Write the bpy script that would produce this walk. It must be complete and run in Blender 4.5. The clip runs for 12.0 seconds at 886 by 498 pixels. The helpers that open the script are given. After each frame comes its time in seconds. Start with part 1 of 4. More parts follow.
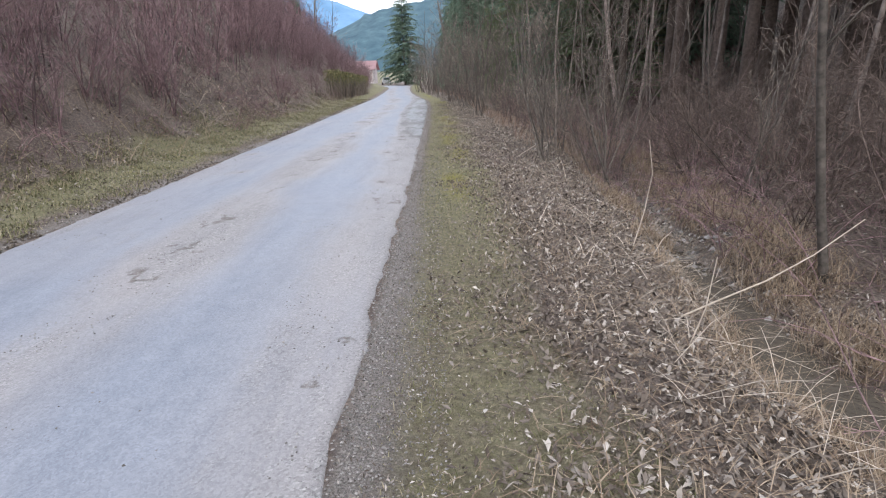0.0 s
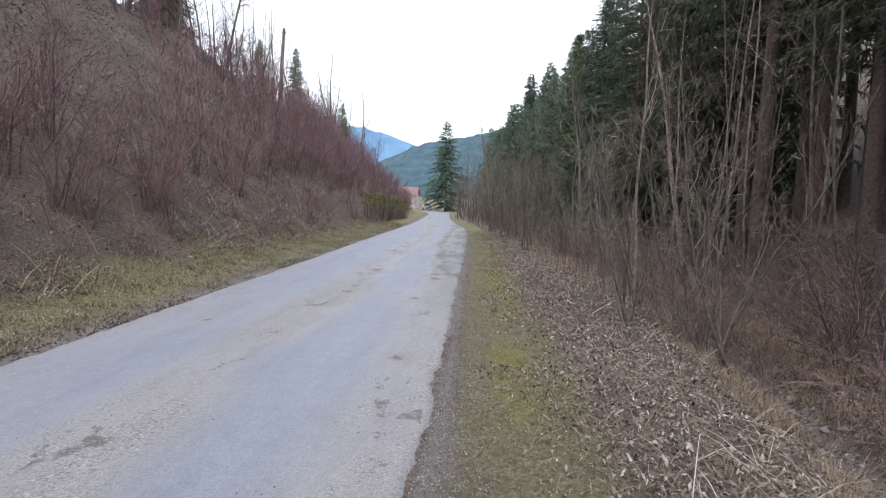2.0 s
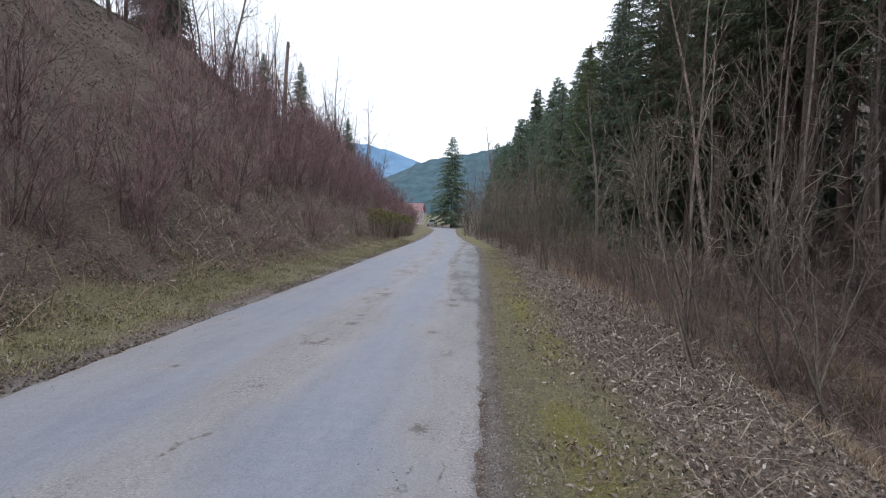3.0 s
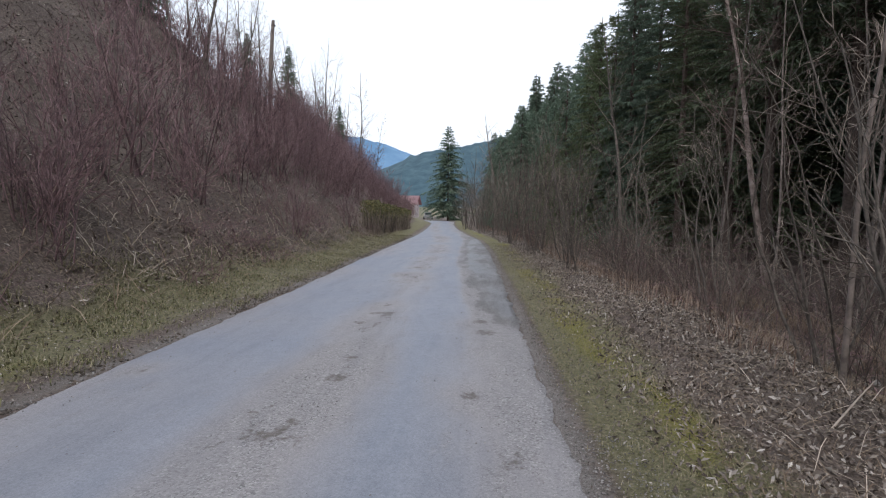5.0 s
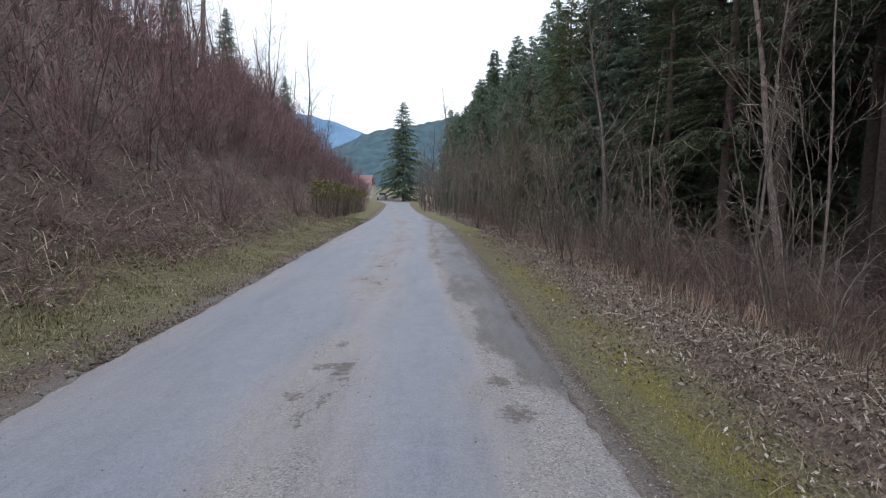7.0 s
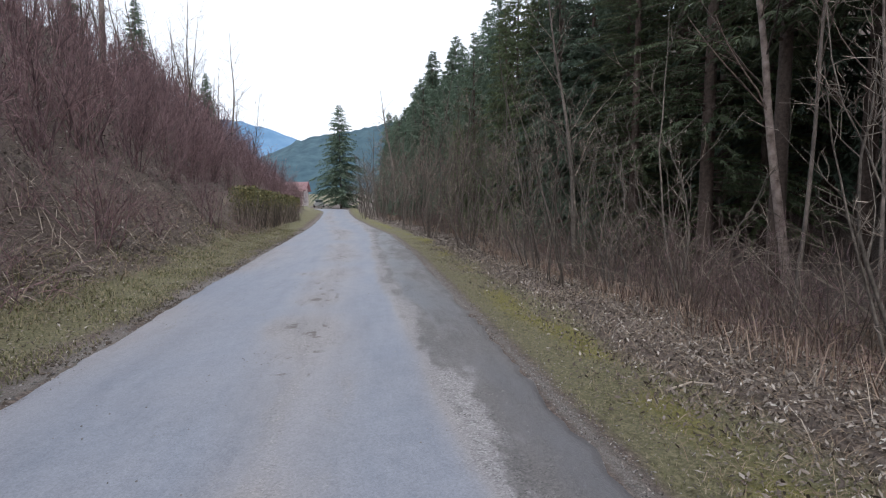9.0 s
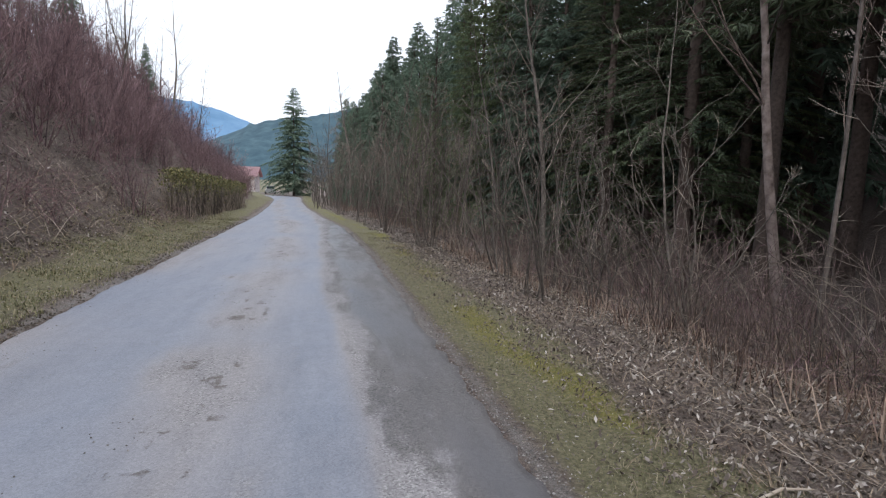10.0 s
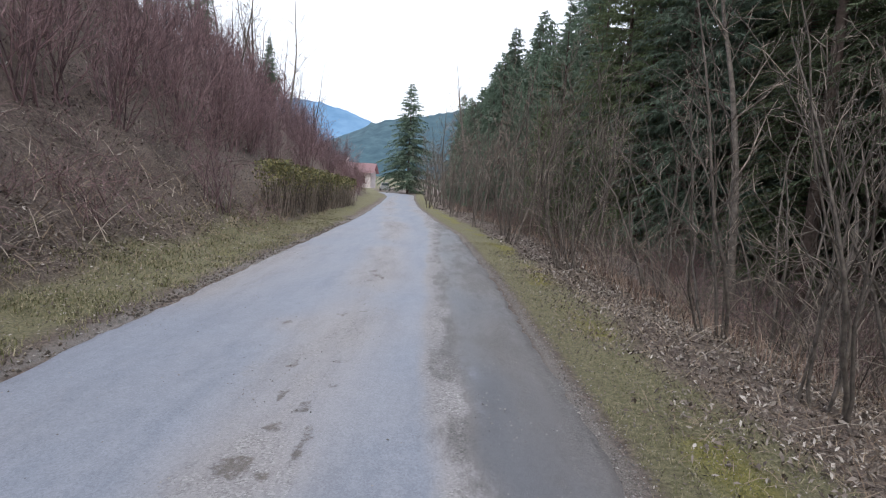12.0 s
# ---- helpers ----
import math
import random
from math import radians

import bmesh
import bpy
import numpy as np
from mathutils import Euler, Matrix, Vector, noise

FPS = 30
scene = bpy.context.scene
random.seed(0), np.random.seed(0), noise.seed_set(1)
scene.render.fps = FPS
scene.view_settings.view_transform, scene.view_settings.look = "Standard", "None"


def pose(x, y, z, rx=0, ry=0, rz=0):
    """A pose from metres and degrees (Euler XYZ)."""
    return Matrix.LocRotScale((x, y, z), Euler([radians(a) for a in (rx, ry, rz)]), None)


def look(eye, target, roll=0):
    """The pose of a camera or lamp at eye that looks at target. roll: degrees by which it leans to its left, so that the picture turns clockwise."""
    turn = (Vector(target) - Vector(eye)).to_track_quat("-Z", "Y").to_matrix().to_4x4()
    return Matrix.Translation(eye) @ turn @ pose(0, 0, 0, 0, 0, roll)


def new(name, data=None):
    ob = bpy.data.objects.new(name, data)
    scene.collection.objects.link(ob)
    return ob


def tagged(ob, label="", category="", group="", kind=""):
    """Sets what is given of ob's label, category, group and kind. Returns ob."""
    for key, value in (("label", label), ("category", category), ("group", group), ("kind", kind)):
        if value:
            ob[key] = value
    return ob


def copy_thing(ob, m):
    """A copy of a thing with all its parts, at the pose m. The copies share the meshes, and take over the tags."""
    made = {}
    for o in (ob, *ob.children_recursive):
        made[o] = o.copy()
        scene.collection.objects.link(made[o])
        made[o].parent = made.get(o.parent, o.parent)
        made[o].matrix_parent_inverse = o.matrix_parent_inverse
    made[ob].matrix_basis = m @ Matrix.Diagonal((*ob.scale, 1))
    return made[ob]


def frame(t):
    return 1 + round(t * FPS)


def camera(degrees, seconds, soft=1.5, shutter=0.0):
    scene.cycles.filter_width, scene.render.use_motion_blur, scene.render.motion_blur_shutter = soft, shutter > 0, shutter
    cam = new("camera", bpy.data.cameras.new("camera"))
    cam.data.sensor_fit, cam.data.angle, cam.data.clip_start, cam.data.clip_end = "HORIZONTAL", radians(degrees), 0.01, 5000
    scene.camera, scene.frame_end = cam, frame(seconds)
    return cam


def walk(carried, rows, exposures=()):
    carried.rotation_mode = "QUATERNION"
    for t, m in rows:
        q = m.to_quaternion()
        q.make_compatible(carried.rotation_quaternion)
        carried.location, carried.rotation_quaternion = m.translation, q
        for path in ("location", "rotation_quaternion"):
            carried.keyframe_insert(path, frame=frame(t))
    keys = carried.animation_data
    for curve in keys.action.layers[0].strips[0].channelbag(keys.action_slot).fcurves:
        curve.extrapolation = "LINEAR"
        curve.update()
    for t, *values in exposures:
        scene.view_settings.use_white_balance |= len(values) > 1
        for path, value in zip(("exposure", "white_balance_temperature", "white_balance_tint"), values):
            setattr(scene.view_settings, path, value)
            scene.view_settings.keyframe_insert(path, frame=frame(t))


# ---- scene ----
cam = camera(78.5, 12.0, soft=1.1)
# seconds, eye in metres, yaw, pitch and roll in degrees
ROWS = [
    (0, 0.000, -0.000, 1.555, 0.00, -17.86, 1.80),
    (0.5, -0.022, 0.772, 1.561, 0.65, -17.12, 2.02),
    (1, -0.053, 1.555, 1.582, -0.93, -16.83, 2.87),
    (1.5, -0.075, 2.282, 1.587, -1.03, -12.65, 3.76),
    (2, -0.202, 3.018, 1.564, 4.07, -4.91, -1.37),
    (2.5, -0.384, 3.739, 1.550, 4.84, -2.92, -1.50),
    (4.5, -1.041, 6.495, 1.522, 2.71, -4.77, 0.00),
    (5, -1.195, 7.303, 1.503, 3.88, -3.95, -0.80),
    (5.5, -1.354, 8.056, 1.535, 3.71, -3.99, -1.26),
    (6, -1.462, 8.800, 1.540, 2.14, -5.12, -0.72),
    (6.5, -1.592, 9.573, 1.571, 0.22, -5.98, -0.34),
    (8.5, -1.935, 12.494, 1.468, -4.43, -5.96, -1.31),
    (9, -1.943, 13.224, 1.522, -7.51, -5.40, 0.38),
    (9.5, -1.854, 14.016, 1.531, -9.73, -5.43, -0.59),
    (10, -1.785, 14.907, 1.554, -12.02, -6.24, -1.70),
    (10.5, -1.677, 15.852, 1.574, -9.41, -7.84, -0.98),
    (11, -1.695, 16.840, 1.581, -5.04, -7.29, -2.40),
    (11.5, -1.700, 17.788, 1.552, -3.42, -7.80, -2.23),
    (12, -1.782, 18.647, 1.550, -0.28, -6.76, -3.24),
]
walk(cam, [(t, pose(x, y, z, 90 + pitch, roll, yaw)) for t, x, y, z, yaw, pitch, roll in ROWS], [(0.0, 1.1), (1.2, 0.97), (2.0, 0.88), (2.6, 0.55), (5.0, 0.35), (7.0, 0.4), (8.5, 0.5), (10.0, 0.55), (12.0, 0.7)])

# ---- world and light: a white winter sky over a valley, the sun behind thin cloud ----
SUN_ELEV, SUN_AZ = 52.0, 176.0  # degrees; azimuth from +y, negative to the west side of the road
world = bpy.data.worlds.new("sky")
scene.world = world
world.use_nodes = True
wt = world.node_tree
wt.nodes.clear()
w_out = wt.nodes.new("ShaderNodeOutputWorld")
w_bg = wt.nodes.new("ShaderNodeBackground")
w_sky = wt.nodes.new("ShaderNodeTexSky")
w_sky.sky_type = "NISHITA"
w_sky.sun_disc = False
w_sky.sun_elevation = radians(SUN_ELEV)
w_sky.sun_rotation = radians(SUN_AZ)
w_sky.dust_density = 4.0
w_sky.air_density = 1.0
w_sat = wt.nodes.new("ShaderNodeHueSaturation")
w_sat.inputs["Saturation"].default_value = 0.3
w_sat.inputs["Value"].default_value = 1.0
w_mix = wt.nodes.new("ShaderNodeMix")
w_mix.data_type = "RGBA"
w_mix.inputs["Factor"].default_value = 0.6
w_mix.inputs["B"].default_value = (9.1, 9.9, 11.4, 1)
wt.links.new(w_sky.outputs[0], w_sat.inputs["Color"])
wt.links.new(w_sat.outputs[0], w_mix.inputs["A"])
wt.links.new(w_mix.outputs["Result"], w_bg.inputs["Color"])
w_bg.inputs["Strength"].default_value = 0.12
wt.links.new(w_bg.outputs[0], w_out.inputs["Surface"])

sun = new("sun", bpy.data.lights.new("sun", "SUN"))
sun.data.energy = 0.8
sun.data.angle = radians(14)
sun.data.color = (1.0, 0.96, 0.9)
sx, sy = math.sin(radians(SUN_AZ)), math.cos(radians(SUN_AZ))
sun.matrix_world = look((0, 0, 40), (-40 * sx, -40 * sy, 40 - 40 * math.tan(radians(SUN_ELEV))))


# ---- materials ----
def material(name, rough=0.85):
    m = bpy.data.materials.new(name)
    m.use_nodes = True
    nt = m.node_tree
    bsdf = nt.nodes["Principled BSDF"]
    bsdf.inputs["Roughness"].default_value = rough
    return m, nt, bsdf


def tex_noise(nt, scale, detail=4.0, rough=0.6, coords="Object", along=1.0):
    c = nt.nodes.new("ShaderNodeTexCoord")
    n = nt.nodes.new("ShaderNodeTexNoise")
    n.inputs["Scale"].default_value = scale
    n.inputs["Detail"].default_value = detail
    n.inputs["Roughness"].default_value = rough
    if along == 1.0:
        nt.links.new(c.outputs[coords], n.inputs["Vector"])
    else:
        mp = nt.nodes.new("ShaderNodeMapping")
        mp.inputs["Scale"].default_value = (1.0, along, 1.0)
        nt.links.new(c.outputs[coords], mp.inputs["Vector"])
        nt.links.new(mp.outputs[0], n.inputs["Vector"])
    return n.outputs["Fac"]


def ramp(nt, fac, stops):
    r = nt.nodes.new("ShaderNodeValToRGB")
    el = r.color_ramp.elements
    while len(el) < len(stops):
        el.new(0.5)
    for e, (p, c) in zip(el, stops):
        e.position, e.color = p, (*c, 1)
    nt.links.new(fac, r.inputs["Fac"])
    return r.outputs["Color"]


def blend(nt, fac, a, b, mode="MIX"):
    m = nt.nodes.new("ShaderNodeMix")
    m.data_type, m.blend_type = "RGBA", mode
    for key, v in (("Factor", fac), ("A", a), ("B", b)):
        if isinstance(v, (int, float)):
            m.inputs[key].default_value = v
        elif isinstance(v, tuple):
            m.inputs[key].default_value = (*v, 1)
        else:
            nt.links.new(v, m.inputs[key])
    return m.outputs["Result"]


def maths(nt, op, a, b=0.0, clamp=False):
    m = nt.nodes.new("ShaderNodeMath")
    m.operation, m.use_clamp = op, clamp
    for i, v in ((0, a), (1, b)):
        if isinstance(v, (int, float)):
            m.inputs[i].default_value = v
        else:
            nt.links.new(v, m.inputs[i])
    return m.outputs[0]


def bump(nt, bsdf, height, strength, dist):
    b = nt.nodes.new("ShaderNodeBump")
    b.inputs["Strength"].default_value, b.inputs["Distance"].default_value = strength, dist
    nt.links.new(height, b.inputs["Height"])
    nt.links.new(b.outputs[0], bsdf.inputs["Normal"])


def cover(nt, name):
    a = nt.nodes.new("ShaderNodeAttribute")
    a.attribute_name = name
    s = nt.nodes.new("ShaderNodeSeparateColor")
    nt.links.new(a.outputs["Color"], s.inputs[0])
    return s.outputs


def ragged(nt, mask, amount, scale, edge=0.12, along=1.0):
    """A mask whose border is broken up by noise."""
    n = tex_noise(nt, scale, 6, 0.7, "Object", along)
    v = maths(nt, "ADD", mask, maths(nt, "MULTIPLY", maths(nt, "SUBTRACT", n, 0.5), amount))
    m = nt.nodes.new("ShaderNodeMapRange")
    m.inputs["From Min"].default_value, m.inputs["From Max"].default_value = 0.5 - edge, 0.5 + edge
    nt.links.new(v, m.inputs["Value"])
    return m.outputs[0]


def make_plain(name, dark, light, scale=20.0, rough=0.9, per="object", spread=0.35, relief=0.3, dist=0.005):
    """A two-tone natural surface, each object or island a little different."""
    m, nt, bsdf = material(name, rough)
    col = ramp(nt, tex_noise(nt, scale, 5), [(0.3, dark), (0.7, light)])
    if per == "object":
        rnd = nt.nodes.new("ShaderNodeObjectInfo").outputs["Random"]
    else:
        rnd = nt.nodes.new("ShaderNodeNewGeometry").outputs["Random Per Island"]
    v = nt.nodes.new("ShaderNodeHueSaturation")
    nt.links.new(col, v.inputs["Color"])
    nt.links.new(maths(nt, "ADD", maths(nt, "MULTIPLY", rnd, 2 * spread), 1 - spread), v.inputs["Value"])
    nt.links.new(v.outputs[0], bsdf.inputs["Base Color"])
    if relief:
        bump(nt, bsdf, tex_noise(nt, scale * 3, 4), relief, dist)
    return m


def make_leaf(name, stops, rough=0.75):
    """Dead leaves and blades: every island takes its own tone from the ramp."""
    m, nt, bsdf = material(name, rough)
    rnd = nt.nodes.new("ShaderNodeNewGeometry").outputs["Random Per Island"]
    col = ramp(nt, rnd, stops)
    grain = ramp(nt, tex_noise(nt, 60, 3), [(0.2, (0.7, 0.7, 0.7)), (0.8, (1.1, 1.1, 1.1))])
    nt.links.new(blend(nt, 1.0, col, grain, "MULTIPLY"), bsdf.inputs["Base Color"])
    return m


def make_asphalt():
    m, nt, bsdf = material("worn_pale_asphalt", 0.7)
    red, green, blue = cover(nt, "wear")[:3]  # worn, wet, dirt
    fine = tex_noise(nt, 160, 3, 0.8)
    mid = tex_noise(nt, 7, 7, 0.7)
    big = tex_noise(nt, 0.55, 5, 0.65)
    coords = nt.nodes.new("ShaderNodeTexCoord")
    cell = nt.nodes.new("ShaderNodeTexVoronoi")
    cell.inputs["Scale"].default_value = 85
    nt.links.new(coords.outputs["Object"], cell.inputs["Vector"])
    tone = nt.nodes.new("ShaderNodeSeparateColor")
    nt.links.new(cell.outputs["Color"], tone.inputs[0])
    base = ramp(nt, mid, [(0.3, (0.185, 0.203, 0.25)), (0.7, (0.225, 0.245, 0.298))])
    base = blend(nt, ramp(nt, big, [(0.4, (0, 0, 0)), (0.65, (0.3, 0.3, 0.3))]), base, (0.265, 0.262, 0.285))
    stone = ramp(nt, tone.outputs[0], [(0.0, (0.10, 0.097, 0.10)), (0.35, (0.22, 0.21, 0.217)), (0.8, (0.34, 0.33, 0.337)), (1.0, (0.44, 0.43, 0.435))])
    base = blend(nt, ramp(nt, red, [(0.16, (0, 0, 0)), (0.5, (0.85, 0.85, 0.85))]), base, (0.272, 0.256, 0.264))
    worn = ragged(nt, red, 1.3, 4.0, 0.18, 0.3)
    grit = maths(nt, "MULTIPLY", worn, ramp(nt, tex_noise(nt, 22, 5, 0.75), [(0.38, (0.1, 0.1, 0.1)), (0.6, (0.9, 0.9, 0.9))]))
    base = blend(nt, maths(nt, "MULTIPLY", worn, 0.35), base, (0.275, 0.26, 0.266))
    base = blend(nt, grit, base, stone)
    hole = ragged(nt, blue, 1.0, 16.0, 0.07)
    base = blend(nt, maths(nt, "MULTIPLY", hole, 0.8), base, blend(nt, fine, (0.06, 0.05, 0.045), (0.17, 0.145, 0.13)))
    speck = ramp(nt, fine, [(0.3, (0.78, 0.78, 0.78)), (0.7, (1.15, 1.15, 1.15))])
    base = blend(nt, 0.8, base, speck, "MULTIPLY")
    grain = ramp(nt, tone.outputs[1], [(0.0, (0.84, 0.84, 0.85)), (0.5, (0.99, 0.99, 0.99)), (1.0, (1.13, 1.12, 1.11))])
    base = blend(nt, 0.9, base, grain, "MULTIPLY")
    blotch = ramp(nt, tex_noise(nt, 2.6, 7, 0.72, "Object", 0.16), [(0.34, (0.84, 0.85, 0.87)), (0.5, (1, 1, 1)), (0.68, (1.1, 1.09, 1.08))])
    base = blend(nt, 0.9, base, blotch, "MULTIPLY")
    wet = ragged(nt, green, 2.3, 2.6, 0.13, 0.4)
    base = blend(nt, wet, base, blend(nt, 1.0, base, (0.5, 0.492, 0.478), "MULTIPLY"))
    nt.links.new(base, bsdf.inputs["Base Color"])
    r = maths(nt, "SUBTRACT", maths(nt, "ADD", 0.6, maths(nt, "MULTIPLY", worn, 0.2)), maths(nt, "MULTIPLY", wet, 0.2))
    nt.links.new(r, bsdf.inputs["Roughness"])
    h = maths(nt, "ADD", maths(nt, "MULTIPLY", fine, 0.35), maths(nt, "MULTIPLY", grit, tone.outputs[0]))
    h = maths(nt, "ADD", h, maths(nt, "MULTIPLY", mid, 0.12))
    bump(nt, bsdf, maths(nt, "SUBTRACT", h, hole), 0.6, 0.012)
    return m


def make_ground():
    m, nt, bsdf = material("verge_and_forest_floor", 0.95)
    red, green, blue = cover(nt, "cover")[:3]  # grass, moss, gravel
    litter = ramp(nt, tex_noise(nt, 26, 6, 0.75), [(0.32, (0.045, 0.034, 0.03)), (0.5, (0.13, 0.10, 0.088)), (0.66, (0.275, 0.227, 0.202))])
    big = ramp(nt, tex_noise(nt, 0.6, 4), [(0.3, (0.7, 0.68, 0.66)), (0.7, (1.1, 1.08, 1.05))])
    litter = blend(nt, 1.0, litter, big, "MULTIPLY")
    grass = ramp(nt, tex_noise(nt, 30, 6, 0.7), [(0.3, (0.07, 0.065, 0.034)), (0.5, (0.15, 0.138, 0.075)), (0.68, (0.25, 0.225, 0.14))])
    moss = ramp(nt, tex_noise(nt, 40, 5, 0.7), [(0.3, (0.095, 0.09, 0.028)), (0.6, (0.21, 0.192, 0.055)), (0.75, (0.29, 0.262, 0.105))])
    gravel = ramp(nt, tex_noise(nt, 90, 3, 0.8), [(0.32, (0.085, 0.075, 0.07)), (0.5, (0.185, 0.166, 0.157)), (0.68, (0.32, 0.295, 0.28))])
    c = blend(nt, ragged(nt, red, 0.9, 4.0, 0.3), litter, grass)
    c = blend(nt, ragged(nt, green, 1.0, 2.5, 0.25), c, moss)
    c = blend(nt, ragged(nt, blue, 0.9, 5.0, 0.25), c, gravel)
    nt.links.new(c, bsdf.inputs["Base Color"])
    bump(nt, bsdf, tex_noise(nt, 45, 6, 0.75), 0.9, 0.03)
    return m


M_ASPHALT = make_asphalt()
M_GROUND = make_ground()
M_RED = make_plain("red_brown_twig", (0.112, 0.068, 0.077), (0.305, 0.198, 0.208), 8, per="island", spread=0.55, relief=0)
M_TWIG = make_plain("grey_brown_twig", (0.098, 0.08, 0.067), (0.27, 0.225, 0.19), 8, per="island", spread=0.65, relief=0)
M_PALE = make_plain("pale_dry_stem", (0.28, 0.23, 0.19), (0.46, 0.40, 0.34), 8, per="island", spread=0.35, relief=0)
M_DARKTWIG = make_plain("dark_brown_twig", (0.05, 0.036, 0.032), (0.19, 0.14, 0.12), 8, per="island", spread=0.5, relief=0)
M_BARK = make_plain("grey_bark", (0.045, 0.038, 0.033), (0.17, 0.145, 0.126), 12, spread=0.25, relief=0.7, dist=0.01)
M_DARKBARK = make_plain("spruce_bark", (0.05, 0.035, 0.028), (0.13, 0.095, 0.08), 12, spread=0.25, relief=0.7, dist=0.01)
# blue-green for mid and far trees, distance haze put in as paler tone
M_NEEDLE = make_plain("haze_paled_blue_green_needles", (0.075, 0.115, 0.082), (0.15, 0.205, 0.145), 3, 0.6, spread=0.3, relief=0)
# olive for near trees, the wood's shade painted in as darker colour
M_NEEDLE_SHADED = make_plain("shade_darkened_olive_needles", (0.035, 0.05, 0.024), (0.08, 0.105, 0.05), 3, 0.6, spread=0.3, relief=0)
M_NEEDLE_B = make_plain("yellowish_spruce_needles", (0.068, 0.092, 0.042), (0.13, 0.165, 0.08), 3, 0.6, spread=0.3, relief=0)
M_LEAF = make_leaf("dead_leaves", [(0.0, (0.046, 0.034, 0.028)), (0.35, (0.104, 0.08, 0.065)), (0.65, (0.185, 0.152, 0.13)), (0.87, (0.30, 0.263, 0.233)), (1.0, (0.52, 0.48, 0.44))])
M_STRAW = make_leaf("dry_straw", [(0.0, (0.11, 0.07, 0.047)), (0.5, (0.23, 0.163, 0.11)), (1.0, (0.38, 0.30, 0.22))])
M_GRASS = make_leaf("winter_grass", [(0.0, (0.07, 0.074, 0.03)), (0.4, (0.16, 0.157, 0.066)), (0.7, (0.25, 0.225, 0.13)), (1.0, (0.38, 0.33, 0.23))])
M_MOSS = make_leaf("yellow_green_moss", [(0.0, (0.105, 0.098, 0.03)), (0.5, (0.235, 0.212, 0.055)), (1.0, (0.36, 0.325, 0.13))])
M_HEDGE = make_leaf("yellowed_hedge_leaves", [(0.0, (0.05, 0.055, 0.02)), (0.5, (0.12, 0.118, 0.042)), (0.8, (0.2, 0.18, 0.07)), (1.0, (0.3, 0.26, 0.12))])
M_STONE = make_leaf("road_gravel", [(0.0, (0.07, 0.062, 0.06)), (0.5, (0.18, 0.168, 0.16)), (1.0, (0.36, 0.34, 0.33))])
M_SOIL = make_leaf("dark_soil_clods", [(0.0, (0.035, 0.027, 0.02)), (0.6, (0.08, 0.06, 0.045)), (1.0, (0.16, 0.125, 0.095))])
M_SLIM = make_plain("pale_slender_bark", (0.055, 0.045, 0.04), (0.2, 0.165, 0.148), 5, spread=0.5, relief=0.4)



def let_light_through(m, share):
    """Thin needles pass a share of the light to their other side."""
    nt = m.node_tree
    bsdf, out = nt.nodes["Principled BSDF"], nt.nodes["Material Output"]
    thin, mix = nt.nodes.new("ShaderNodeBsdfTranslucent"), nt.nodes.new("ShaderNodeMixShader")
    nt.links.new(bsdf.inputs["Base Color"].links[0].from_socket, thin.inputs["Color"])
    mix.inputs[0].default_value = share
    nt.links.new(bsdf.outputs[0], mix.inputs[1])
    nt.links.new(thin.outputs[0], mix.inputs[2])
    nt.links.new(mix.outputs[0], out.inputs["Surface"])


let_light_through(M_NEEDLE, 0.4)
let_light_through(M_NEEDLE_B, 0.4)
M_REED = make_leaf("brown_dead_reeds", [(0.0, (0.10, 0.062, 0.05)), (0.5, (0.21, 0.14, 0.11)), (1.0, (0.36, 0.27, 0.21))])


# ---- plan: road edges, heights ----
def lattice(x, y, seed):
    h = np.sin(x * 127.1 + y * 311.7 + seed * 74.7) * 43758.5453
    return h - np.floor(h)


def vnoise(x, y, scale, seed=0):
    """Smooth value noise, 0 to 1, cells of the given size in metres."""
    x, y = np.asarray(x, float) / scale, np.asarray(y, float) / scale
    i, j = np.floor(x), np.floor(y)
    u, v = x - i, y - j
    u, v = u * u * (3 - 2 * u), v * v * (3 - 2 * v)
    a, b = lattice(i, j, seed), lattice(i + 1, j, seed)
    c, d = lattice(i, j + 1, seed), lattice(i + 1, j + 1, seed)
    return (a * (1 - u) + b * u) * (1 - v) + (c * (1 - u) + d * u) * v


def smooth(x, a, b):
    u = np.clip((np.asarray(x, float) - a) / (b - a), 0, 1)
    return u * u * (3 - 2 * u)


def edge_right(y):
    return np.interp(y, [-60, 0, 16, 28, 36, 42, 55, 70, 85, 120], [-0.4, -0.51, -0.63, -0.8, -1.15, -1.9, -3.2, -4.2, -4.9, -6.5])


def edge_left(y):
    return np.interp(y, [-60, 0, 16, 28, 36, 44, 59, 76, 88, 120], [-4.25, -4.37, -4.67, -4.95, -5.06, -5.25, -6.1, -7.3, -8.9, -14.0])


def stream_off(y):
    return np.interp(y, [-20, 2, 4.5, 8, 20, 40], [3.3, 3.5, 3.5, 3.95, 4.9, 5.2])


